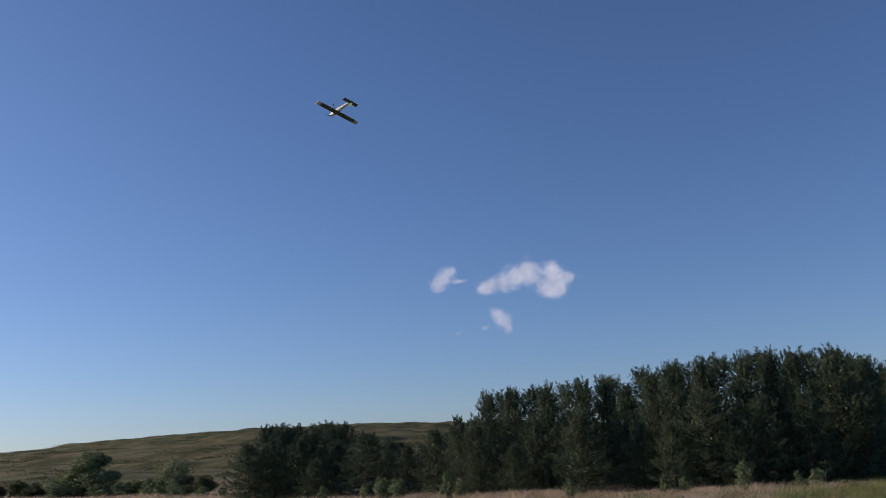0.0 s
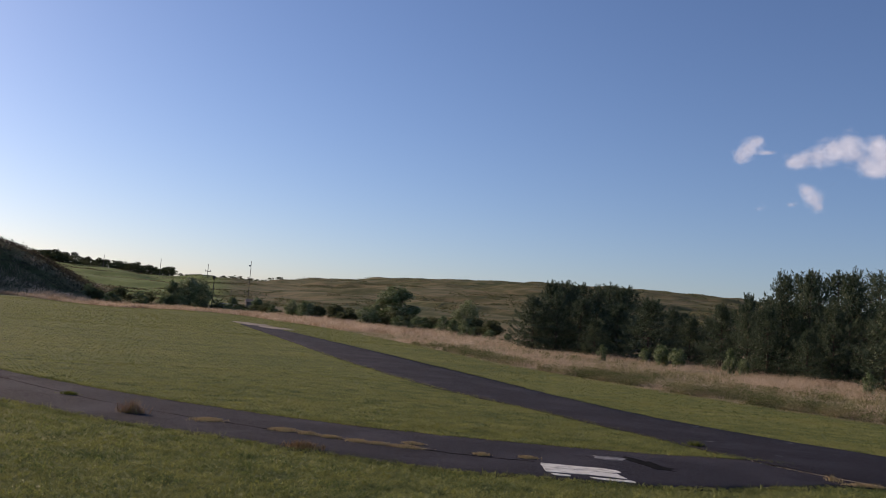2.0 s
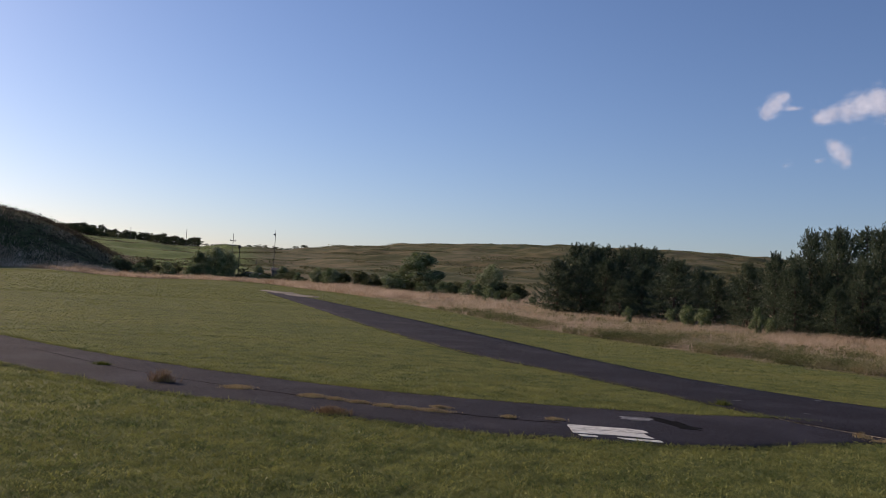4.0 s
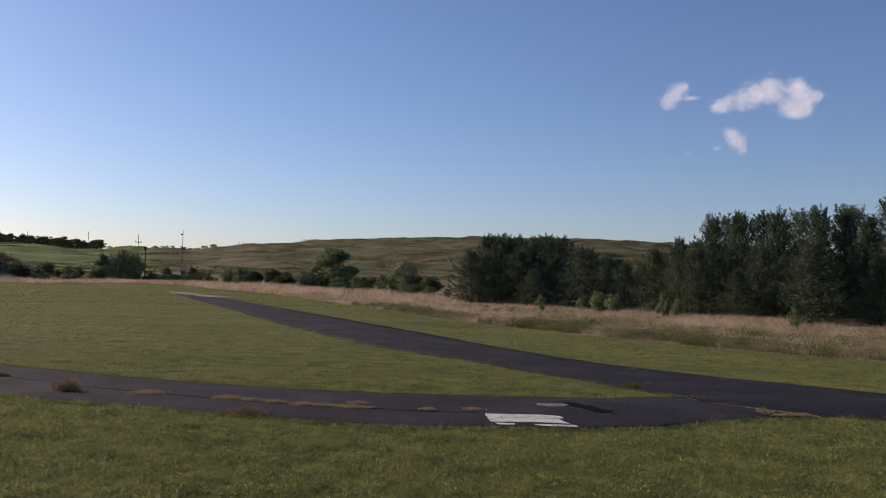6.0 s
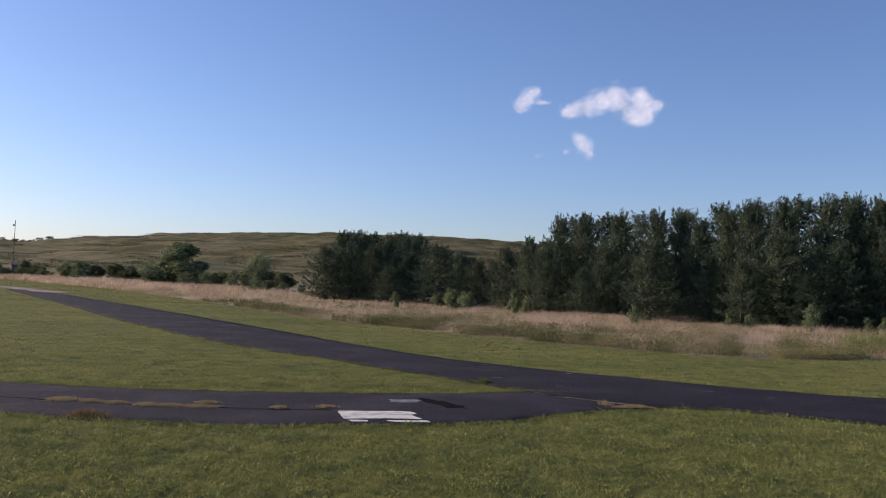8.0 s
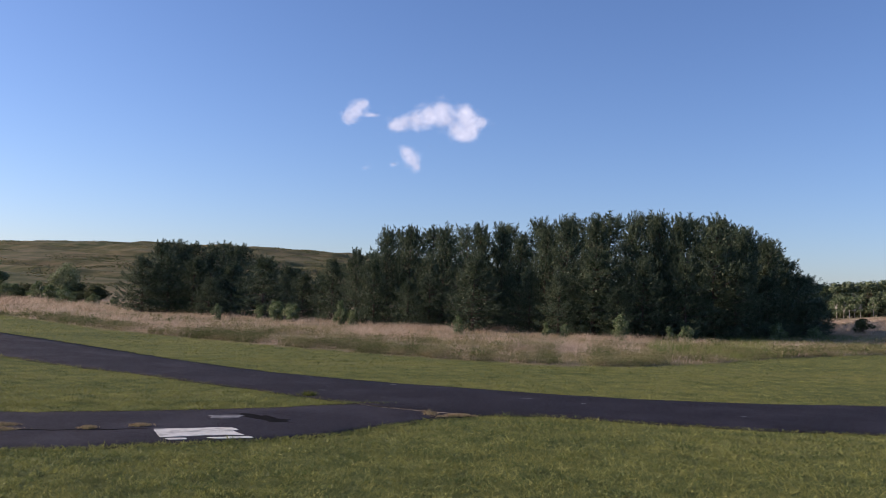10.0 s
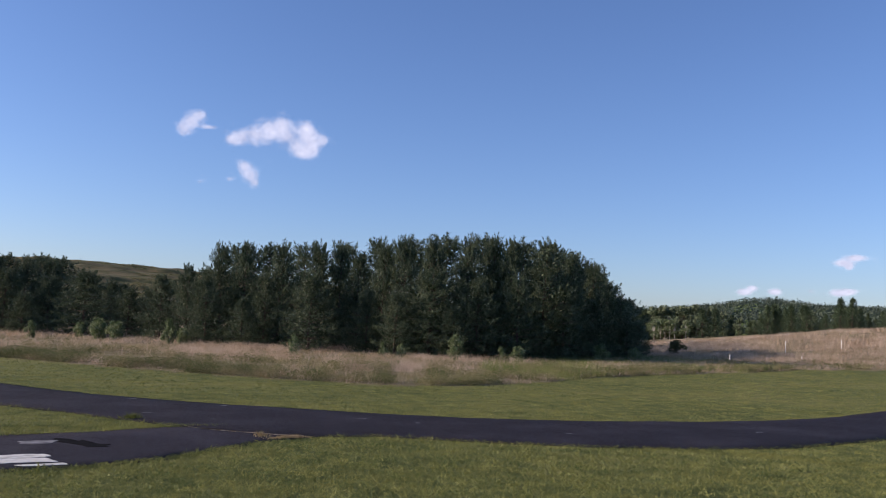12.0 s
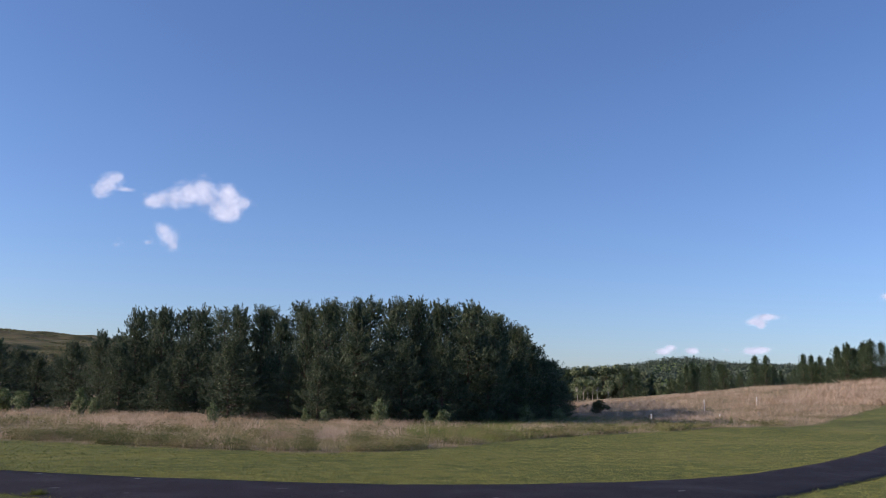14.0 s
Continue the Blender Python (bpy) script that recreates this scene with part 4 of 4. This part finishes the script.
cloud([(51.54, 2.87, 0.44, 0.22)], 1.25, 8, "low white cloud over the wooded ridge")
cloud([(55.17, 2.89, 0.51, 0.24), (55.75, 2.97, 0.44, 0.19)], 1.25, 9, "low white cloud over the wooded ridge")
cloud([(53.59, 2.97, 0.31, 0.23)], 0.50, 10, "faint wisp of cloud")
cloud([(63.07, 6.19, 0.41, 0.24)], 1.25, 11, "small white cloud low in the sky")

# ---- on the paving ----
def flat_piece(name, corners, z, thick, mat, seed, wobble=0.02, step=0.12):
    """A thin flat piece with worn, uneven edges."""
    rs = np.random.default_rng(seed)
    ring = []
    for (x0, y0), (x1, y1) in zip(corners, corners[1:] + corners[:1]):
        n = max(2, int(math.hypot(x1 - x0, y1 - y0) / step))
        for k in range(n):
            t = k / n
            ring.append((x0 + (x1 - x0) * t + rs.normal() * wobble, y0 + (y1 - y0) * t + rs.normal() * wobble))
    bm = bmesh.new()
    f = bm.faces.new([bm.verts.new((x, y, z)) for x, y in ring])
    f.normal_update()
    if f.normal.z < 0:
        f.normal_flip()
    r = bmesh.ops.extrude_face_region(bm, geom=[f])
    for e in r["geom"]:
        if isinstance(e, bmesh.types.BMVert):
            e.co.z += thick
    bmesh.ops.recalc_face_normals(bm, faces=bm.faces)
    bmesh.ops.triangulate(bm, faces=bm.faces)
    me = bpy.data.meshes.new(name)
    bm.to_mesh(me)
    bm.free()
    me.materials.append(mat)
    return me


panel = tagged(new("painted_marking"), "worn white painted marking on dark asphalt, cracked across", "marking")
for k, c in enumerate([[(0.18, 10.80), (1.00, 10.82), (1.08, 10.55), (0.20, 10.53)], [(0.20, 10.515), (0.86, 10.53), (1.09, 10.51), (1.18, 10.22), (0.72, 10.26), (0.24, 10.19)], [(1.02, 10.80), (1.10, 10.80), (1.15, 10.62), (1.08, 10.60)], [(0.30, 10.12), (0.51, 10.13), (0.53, 10.03), (0.33, 10.02)], [(0.74, 10.12), (1.22, 10.14), (1.26, 10.02), (0.82, 10.02)]]):
    part("strip", flat_piece("strip", c, 0.008, 0.0080, M_PAINT, 70 + k, 0.008), None, panel)
tagged(new("faded_patch", flat_piece("faded_patch", [(0.90, 11.82), (1.12, 11.88), (1.32, 11.82), (1.26, 11.62), (1.05, 11.56), (0.90, 11.62)], 0.008, 0.0100, M_PAINT_OLD, 75, 0.02, 0.08)), "faded grey paint patch on dark asphalt", "patch")
tagged(new("tar_stain", flat_piece("tar_stain", [(1.36, 11.95), (1.59, 11.74), (1.83, 11.36), (1.80, 11.18), (1.62, 11.20), (1.50, 11.46), (1.36, 11.56)], 0.008, 0.0095, M_STAIN, 76, 0.06, 0.10)), "black tar stain beside the faded patch", "stain")
tagged(new("gravel_apron", flat_piece("gravel_apron", [(-25.6, 70.5), (-22.0, 67.5), (-18.0, 60.4), (-16.4, 57.4), (-18.6, 58.6), (-21.2, 62.4), (-24.2, 66.5)], 0.012, 0.016, M_GRAVEL, 77, 0.4, 0.8)), "pale gravel at the far end of the runway", "gravel", kind="structure")


def crack(points, wide, seed, z, mat, label, name="crack"):
    rs = np.random.default_rng(seed)
    p = along(points, 90)
    p += rs.normal(size=p.shape) * 0.012
    ring = [tuple(q) for q in p] + [(q[0] + rs.normal() * 0.005, q[1] + wide * rs.uniform(0.4, 1.2)) for q in p[::-1]]
    return tagged(new(name, flat_piece(name, ring, z, 0.009, mat, seed, 0.0, 9)), label, "crack", "cracks in the asphalt")


crack([(-9.5, 14.4), (-5.4, 12.0), (-3.8, 11.45), (-2.4, 11.05), (-1.15, 10.87), (-0.6, 10.8), (0.1, 10.83)], 0.03, 81, 0.008, M_STAIN, "long dark open crack in the asphalt")
crack([(3.2, 12.85), (3.44, 12.5), (3.77, 12.15), (4.1, 11.85), (4.5, 11.55)], 0.025, 82, 0.013, M_GRAVEL, "pale gritty seam where the two strips meet")


def weed_mesh(seed, long, wide, tall, n, mat):
    """Low sprawling weed: a mat of blades with a few stalks."""
    rs = np.random.default_rng(seed)
    a = rs.normal(size=(n, 2)) * 0.5
    b = np.c_[a * [long / 2, wide / 2], np.zeros(n)]
    hh = tall * rs.uniform(0.3, 1.0, n) * (0.5 + 0.5 * np.exp(-(a**2).sum(1)))
    t = b + np.c_[rs.normal(size=(n, 2)) * 0.5 * hh[:, None] + rs.normal(size=(n, 2)) * 0.012, hh]
    v, tr = spike_soup(b, t, rs.uniform(0.006, 0.014, n), rs)
    return tri_mesh("weed", v, tr, mat)


M_WEED_RED = material("reddish_weed", [(0.13, 0.075, 0.045), (0.27, 0.18, 0.10), (0.22, 0.18, 0.07)], 3, per="island", translucent=0.25)
M_WEED_GREEN = material("green_crack_weed", [(0.09, 0.11, 0.02), (0.17, 0.19, 0.04)], 3, per="island", translucent=0.3)
for k, (x, y, lo, wi, ta, n, mat, label) in enumerate([
        (-5.6, 11.62, 0.4, 0.25, 0.24, 260, M_WEED_RED, "reddish upright weed clump growing from the asphalt"),
        (-4.46, 11.62, 0.42, 0.36, 0.045, 800, M_WEED, "flat dry tan weed mat in the crack"),
        (-3.29, 11.36, 0.36, 0.3, 0.045, 800, M_WEED, "flat dry tan weed mat in the crack"),
        (-2.92, 11.26, 0.28, 0.2, 0.045, 450, M_WEED, "flat dry tan weed mat in the crack"),
        (-2.58, 11.14, 0.32, 0.16, 0.045, 450, M_WEED, "flat dry tan weed mat in the crack"),
        (-2.2, 11.03, 0.3, 0.22, 0.045, 500, M_WEED, "flat dry tan weed mat in the crack"),
        (-1.92, 10.98, 0.3, 0.18, 0.045, 500, M_WEED, "flat dry tan weed mat in the crack"),
        (-1.55, 10.94, 0.4, 0.2, 0.045, 600, M_WEED, "flat dry tan weed mat in the crack"),
        (-1.5, 11.28, 0.26, 0.13, 0.045, 350, M_WEED, "flat dry tan weed mat in the crack"),
        (-0.56, 10.94, 0.2, 0.18, 0.045, 350, M_WEED, "small dry weed tuft in the crack"),
        (0.02, 11.05, 0.24, 0.16, 0.045, 350, M_WEED, "small dry weed tuft in the crack"),
        (-2.66, 10.12, 0.42, 0.22, 0.12, 450, M_WEED_RED, "reddish dry weed clump at the asphalt edge"),
        (-7.3, 12.95, 0.25, 0.14, 0.07, 300, M_WEED_GREEN, "small green weed tuft on the asphalt"),
        (3.95, 11.68, 0.2, 0.3, 0.09, 110, M_WEED, "pale dry weed stems where the strips meet"),
        (4.25, 11.42, 0.55, 0.18, 0.06, 420, M_WEED, "dry weed tuft where the strips meet"),
        (2.62, 14, 0.26, 0.16, 0.12, 160, M_WEED_GREEN, "taller green weed at the runway edge")]):
    ob = tagged(new("weed_clump", weed_mesh(300 + k, lo, wi, ta, n, mat)), label, "weed", "weeds in the asphalt")
    ob.location = (x, y, 0.018)
for k, (x, y) in enumerate([(2.12, 17.2), (3.17, 17.0), (3.0, 14.7), (3.81, 13.65), (4.54, 15.6), (6.23, 13.3), (6.95, 12.6), (8.8, 10.9), (12.6, 10.3)]):
    s = 0.055 + 0.02 * (k % 3)
    tagged(new("paint_fleck", flat_piece("paint_fleck", [(x - s, y), (x, y + s * 0.4), (x + s, y + s * 0.1), (x + s * 0.2, y - s * 0.4)], 0.014, 0.0095, M_PAINT_OLD, 400 + k, 0.012, 0.08)), "small pale fleck of old paint on the runway", "fleck", "flecks on the runway")

# ---- marker stakes in the meadow ----
for az, d, el0, el1 in [(48.92, 54, -1.76, -1.23), (52.2, 66, -0.91, -0.23), (53.13, 56, -1.57, -1.12), (55.36, 72, -0.42, 0.03)]:
    x, y, z = stand(az, d)
    top = 1.7 + d * math.tan(radians(el1))
    stake = tagged(new("marker_stake"), "thin white marker stake standing in the meadow", "stake", "stakes in the meadow")
    stake.location = (x, y, z)
    bm = bmesh.new()
    slab(bm, (0.055, 0.04, top - z + 0.3), (0, 0, (top - z - 0.3) / 2), 0.01)
    part("post", bm, M_STAKE, stake)
    bm = bmesh.new()
    slab(bm, (0.085, 0.065, 0.06), (0, 0, top - z), 0.012)
    part("cap", bm, M_STAKE, stake)


# ---- poles, shed and trailer below the hill ----
M_METAL = material("dull_grey_metal", [(0.14, 0.145, 0.15), (0.22, 0.225, 0.23)], 5, rough=0.5)
M_DARK = material("dark_fitting", [(0.02, 0.02, 0.022), (0.05, 0.05, 0.05)], 5, rough=0.6)
M_SHED = material("weathered_grey_boards", [(0.06, 0.06, 0.06), (0.12, 0.12, 0.12)], 3, bump=0.4, bump_scale=12)
M_WHITE = material("aged_white_enamel", [(0.40, 0.40, 0.38), (0.58, 0.58, 0.56)], 2.5, rough=0.5)
M_GLASS = material("dark_window_glass", [(0.02, 0.025, 0.03), (0.03, 0.035, 0.04)], 2, rough=0.1, specular=0.6)


def pole(az, d, top_el, kind, thick=0.16):
    x, y, z = stand(az, d)
    h = 1.7 + d * math.tan(radians(top_el)) - z
    root = tagged(new("utility_pole"), {"cross": "tall thin wooden utility pole with two crossarms", "box": "dark short pole with a box on its top", "plain": "thin bare pole on the pasture crest", "lamp": "tall pale pole with a small fitting near its top"}[kind], "utility pole", "poles below the hill")
    root.location = (x, y, z)
    bm = bmesh.new()
    tube(bm, (0, 0, -0.3), (0, 0, h), thick, thick * 0.6, 8)
    part("shaft", bm, M_DARK if kind == "box" else M_POLE, root)
    turn = radians(-az)
    ax = Vector((math.cos(turn), math.sin(turn), 0))
    if kind == "cross":
        for f in (0.82, 0.70):
            bm = bmesh.new()
            tube(bm, Vector((0, 0, h * f)) - ax * 0.5, Vector((0, 0, h * f)) + ax * 0.5, 0.07, 0.07, 6)
            arm = part("crossarm", bm, M_POLE, root)
            for s in (-0.45, 0.45):
                bm = bmesh.new()
                tube(bm, Vector((0, 0, h * f)) + ax * s, Vector((0, 0, h * f + 0.25)) + ax * s, 0.06, 0.04, 6)
                part("insulator", bm, M_METAL, arm)
    elif kind == "box":
        bm = bmesh.new()
        slab(bm, (0.36, 0.34, 0.45), (0, 0, h), 0.04)
        part("box", bm, M_DARK, root)
    elif kind == "lamp":
        bm = bmesh.new()
        slab(bm, (0.3, 0.2, 0.25), (-0.2, 0, h * 0.9), 0.04)
        part("fitting", bm, M_METAL, root)


pole(-19.25, 150, 2.71, "lamp", 0.07)
pole(-21.95, 152, 2.29, "cross", 0.07)
pole(-21.5, 136, 1.45, "box", 0.09)
pole(-24.9, 340, 2.35, "plain", 0.14)
pole(-28.3, 345, 2.25, "plain", 0.13)
pole(-20.35, 145, 0.75, "plain", 0.07)

x, y, z = stand(-18.9, 140)
shed = tagged(new("shed"), "small grey board shed at the foot of a pole", "shed")
shed.location, shed.rotation_euler, shed.scale = (x, y, z), (0, 0, radians(25)), (0.85, 0.85, 0.7)
bm = bmesh.new()
slab(bm, (2.6, 2.2, 2.0), (0, 0, 1.0), 0.02)
part("wall", bm, M_SHED, shed)
bm = bmesh.new()
r0 = [bm.verts.new(p) for p in ((-1.5, -1.3, 1.95), (1.5, -1.3, 1.95), (1.5, 1.3, 1.95), (-1.5, 1.3, 1.95), (-1.5, 0, 2.6), (1.5, 0, 2.6))]
for q in ((0, 1, 5, 4), (2, 3, 4, 5), (1, 2, 5), (3, 0, 4), (3, 2, 1, 0)):
    bm.faces.new([r0[k] for k in q])
part("roof", bm, M_POLE, shed)
bm = bmesh.new()
slab(bm, (0.8, 0.06, 1.7), (0.5, -1.12, 0.87), 0.01)
part("door", bm, M_DARK, shed)

x, y, z = stand(-20.5, 138)
trailer = tagged(new("trailer"), "white enclosed trailer parked among bushes below the hill", "trailer")
trailer.location, trailer.rotation_euler = (x, y, z), (0, 0, radians(12))
bm = bmesh.new()
slab(bm, (2.8, 1.6, 0.8), (0, 0, 0.8), 0.12)
part("body", bm, M_WHITE, trailer)
for s in (-0.5, 0.5):
    bm = bmesh.new()
    tube(bm, (s, -0.85, 0.32), (s, -0.62, 0.32), 0.32, 0.32, 14)
    wheel = part("wheel", bm, M_DARK, trailer)
    bm = bmesh.new()
    tube(bm, (s, -0.87, 0.32), (s, -0.80, 0.32), 0.17, 0.17, 12)
    part("rim", bm, M_METAL, wheel)
bm = bmesh.new()
slab(bm, (0.8, 0.03, 0.35), (-0.6, -0.815, 0.95), 0.01)
part("window", bm, M_GLASS, trailer)
bm = bmesh.new()
tube(bm, (1.55, 0, 0.5), (2.5, 0, 0.42), 0.05, 0.05, 6)
tube(bm, (2.45, 0, 0.42), (2.45, 0, -0.02), 0.035, 0.035, 6)
part("drawbar", bm, M_METAL, trailer)


def hill_scrub():
    """Low scrub in patches and terrace lines over the long hill and the pasture."""
    rs = np.random.default_rng(31)
    az, d, big = [], [], []
    for k in range(420):
        a0, d0, run = rs.uniform(-38, 20), rs.uniform(150, 386), rs.uniform(0.3, 4.5)
        m = int(run * rs.uniform(10, 34)) + 5
        u = rs.uniform(0, 1, m)
        az.append(a0 + u * run)
        d.append(d0 + 3 * np.sin(u * 5 + k) + rs.normal(size=m) * rs.uniform(1, 5))
        big.append(np.full(m, rs.uniform(0.5, 1.4)))
    az, d, big = np.concatenate(az), np.concatenate(d), np.concatenate(big)
    n = len(az)
    x, y = d * np.sin(np.radians(az)), d * np.cos(np.radians(az))
    c = np.stack([x, y, land(x, y)], -1)
    p = np.repeat(c, 5, 0) + rs.normal(size=(n * 5, 3)) * [1.1, 0.6, 0.08] + [0, 0, 0.08]
    v, t = kite_soup(p, rs.uniform(0.10, 0.28, len(p)) * np.repeat(big, 5), rs, 0.5)
    tagged(new("hill_scrub", tri_mesh("hill_scrub", v, t, M_HILLWEED)), "low olive scrub in patches along the brown hill", "scrub", kind="stuff")


hill_scrub()


# ---- the model aeroplane ----
def model_plane():
    """High-wing model aeroplane in flight, banked, its underside towards the field."""
    az, el, dist = radians(6.03), radians(23.82), 30.0
    away = Vector((math.sin(az) * math.cos(el), math.cos(az) * math.cos(el), math.sin(el)))
    right = Vector((math.cos(az), -math.sin(az), 0))
    up = right.cross(away)

    def mixv(a, b, c):
        return (right * a + up * b + away * c).normalized()

    wing_dir, nose = mixv(-67, 36, -44), mixv(-37, -27, 34)
    top = wing_dir.cross(nose).normalized()
    wing_dir = nose.cross(top).normalized()
    m = Matrix((wing_dir, nose, top)).transposed().to_4x4()
    m.translation = Vector(EYE) + away * dist
    white = material("glossy_white_film", [(0.68, 0.69, 0.70), (0.78, 0.78, 0.78)], 5, rough=0.3)
    navy = material("dark_grey_film", [(0.10, 0.10, 0.11), (0.17, 0.17, 0.18)], 5, rough=0.35)
    green = material("green_film", [(0.05, 0.16, 0.08), (0.08, 0.22, 0.11)], 5, rough=0.35)
    root = tagged(new("model_aeroplane"), "white high-wing model aeroplane with dark wings flying over the field", "aeroplane")
    root.matrix_basis = m

    def loft(rings, sides=12):
        bm = bmesh.new()
        rows = []
        for y, w, h, z in rings:
            rows.append([bm.verts.new((math.cos(a) * w, y, z + math.sin(a) * h)) for a in [2 * math.pi * k / sides for k in range(sides)]])
        for a, b in zip(rows, rows[1:]):
            for k in range(sides):
                bm.faces.new((a[k], b[k], b[(k + 1) % sides], a[(k + 1) % sides]))
        bm.faces.new(rows[0])
        bm.faces.new(list(reversed(rows[-1])))
        bmesh.ops.recalc_face_normals(bm, faces=bm.faces)
        for f in bm.faces:
            f.smooth = True
        return bm

    def foil(x0, x1, chord, y, z, thick):
        bm = bmesh.new()
        pts = [(0.5, 0), (0.3, 0.8), (0.0, 1.0), (-0.5, 0.1), (-0.5, -0.1), (0.0, -0.3), (0.35, -0.35)]
        ends = [[bm.verts.new((x, y + p * chord, z + q * thick)) for p, q in pts] for x in (x0, x1)]
        for k in range(len(pts)):
            bm.faces.new((ends[0][k], ends[0][(k + 1) % 7], ends[1][(k + 1) % 7], ends[1][k]))
        bm.faces.new(ends[0])
        bm.faces.new(list(reversed(ends[1])))
        bmesh.ops.recalc_face_normals(bm, faces=bm.faces)
        return bm

    body = part("fuselage", loft([(0.50, 0.02, 0.02, -0.02), (0.46, 0.05, 0.055, -0.02), (0.30, 0.07, 0.085, 0), (0.05, 0.075, 0.10, 0.01), (-0.15, 0.06, 0.08, 0.01), (-0.5, 0.03, 0.035, 0.03), (-0.68, 0.012, 0.03, 0.04)]), white, root)
    part("belly_stripe", loft([(0.40, 0.035, 0.02, -0.075), (0.1, 0.05, 0.02, -0.085), (-0.3, 0.03, 0.015, -0.045)]), navy, body)
    for s in (-1, 1):
        wing = part("wing", foil(0.0, s * 0.72, 0.19, 0.08, 0.11, 0.022), navy, root, "dark covered wing half")
        part("wing_tip", foil(s * 0.722, s * 0.88, 0.18, 0.08, 0.112, 0.020), white, wing, "white wing tip")
    part("tailplane", foil(-0.30, 0.30, 0.15, -0.60, 0.06, 0.010), navy, root)
    bm = bmesh.new()
    fin = [bm.verts.new(p) for p in ((-0.008, -0.46, 0.05), (-0.008, -0.70, 0.05), (-0.006, -0.70, 0.27), (-0.006, -0.60, 0.27), (0.008, -0.46, 0.05), (0.008, -0.70, 0.05), (0.006, -0.70, 0.27), (0.006, -0.60, 0.27))]
    for q in ((0, 1, 2, 3), (7, 6, 5, 4), (0, 3, 7, 4), (3, 2, 6, 7), (2, 1, 5, 6), (1, 0, 4, 5)):
        bm.faces.new([fin[k] for k in q])
    part("fin", bm, green, root, "white and green tail fin")
    for x, yy in ((-0.17, 0.12), (0.17, 0.12), (0.0, 0.38)):
        bm = bmesh.new()
        tube(bm, (x * 0.3, yy, -0.06), (x, yy, -0.19), 0.008, 0.008, 6)
        leg = part("gear_leg", bm, M_METAL, root)
        bm = bmesh.new()
        tube(bm, (x - 0.015, yy, -0.20), (x + 0.015, yy, -0.20), 0.038, 0.038, 12)
        part("wheel", bm, M_DARK, leg)
    bm = bmesh.new()
    slab(bm, (0.26, 0.012, 0.025), (0, 0.515, -0.02), 0.004)
    part("propeller", bm, M_DARK, root)


model_plane()
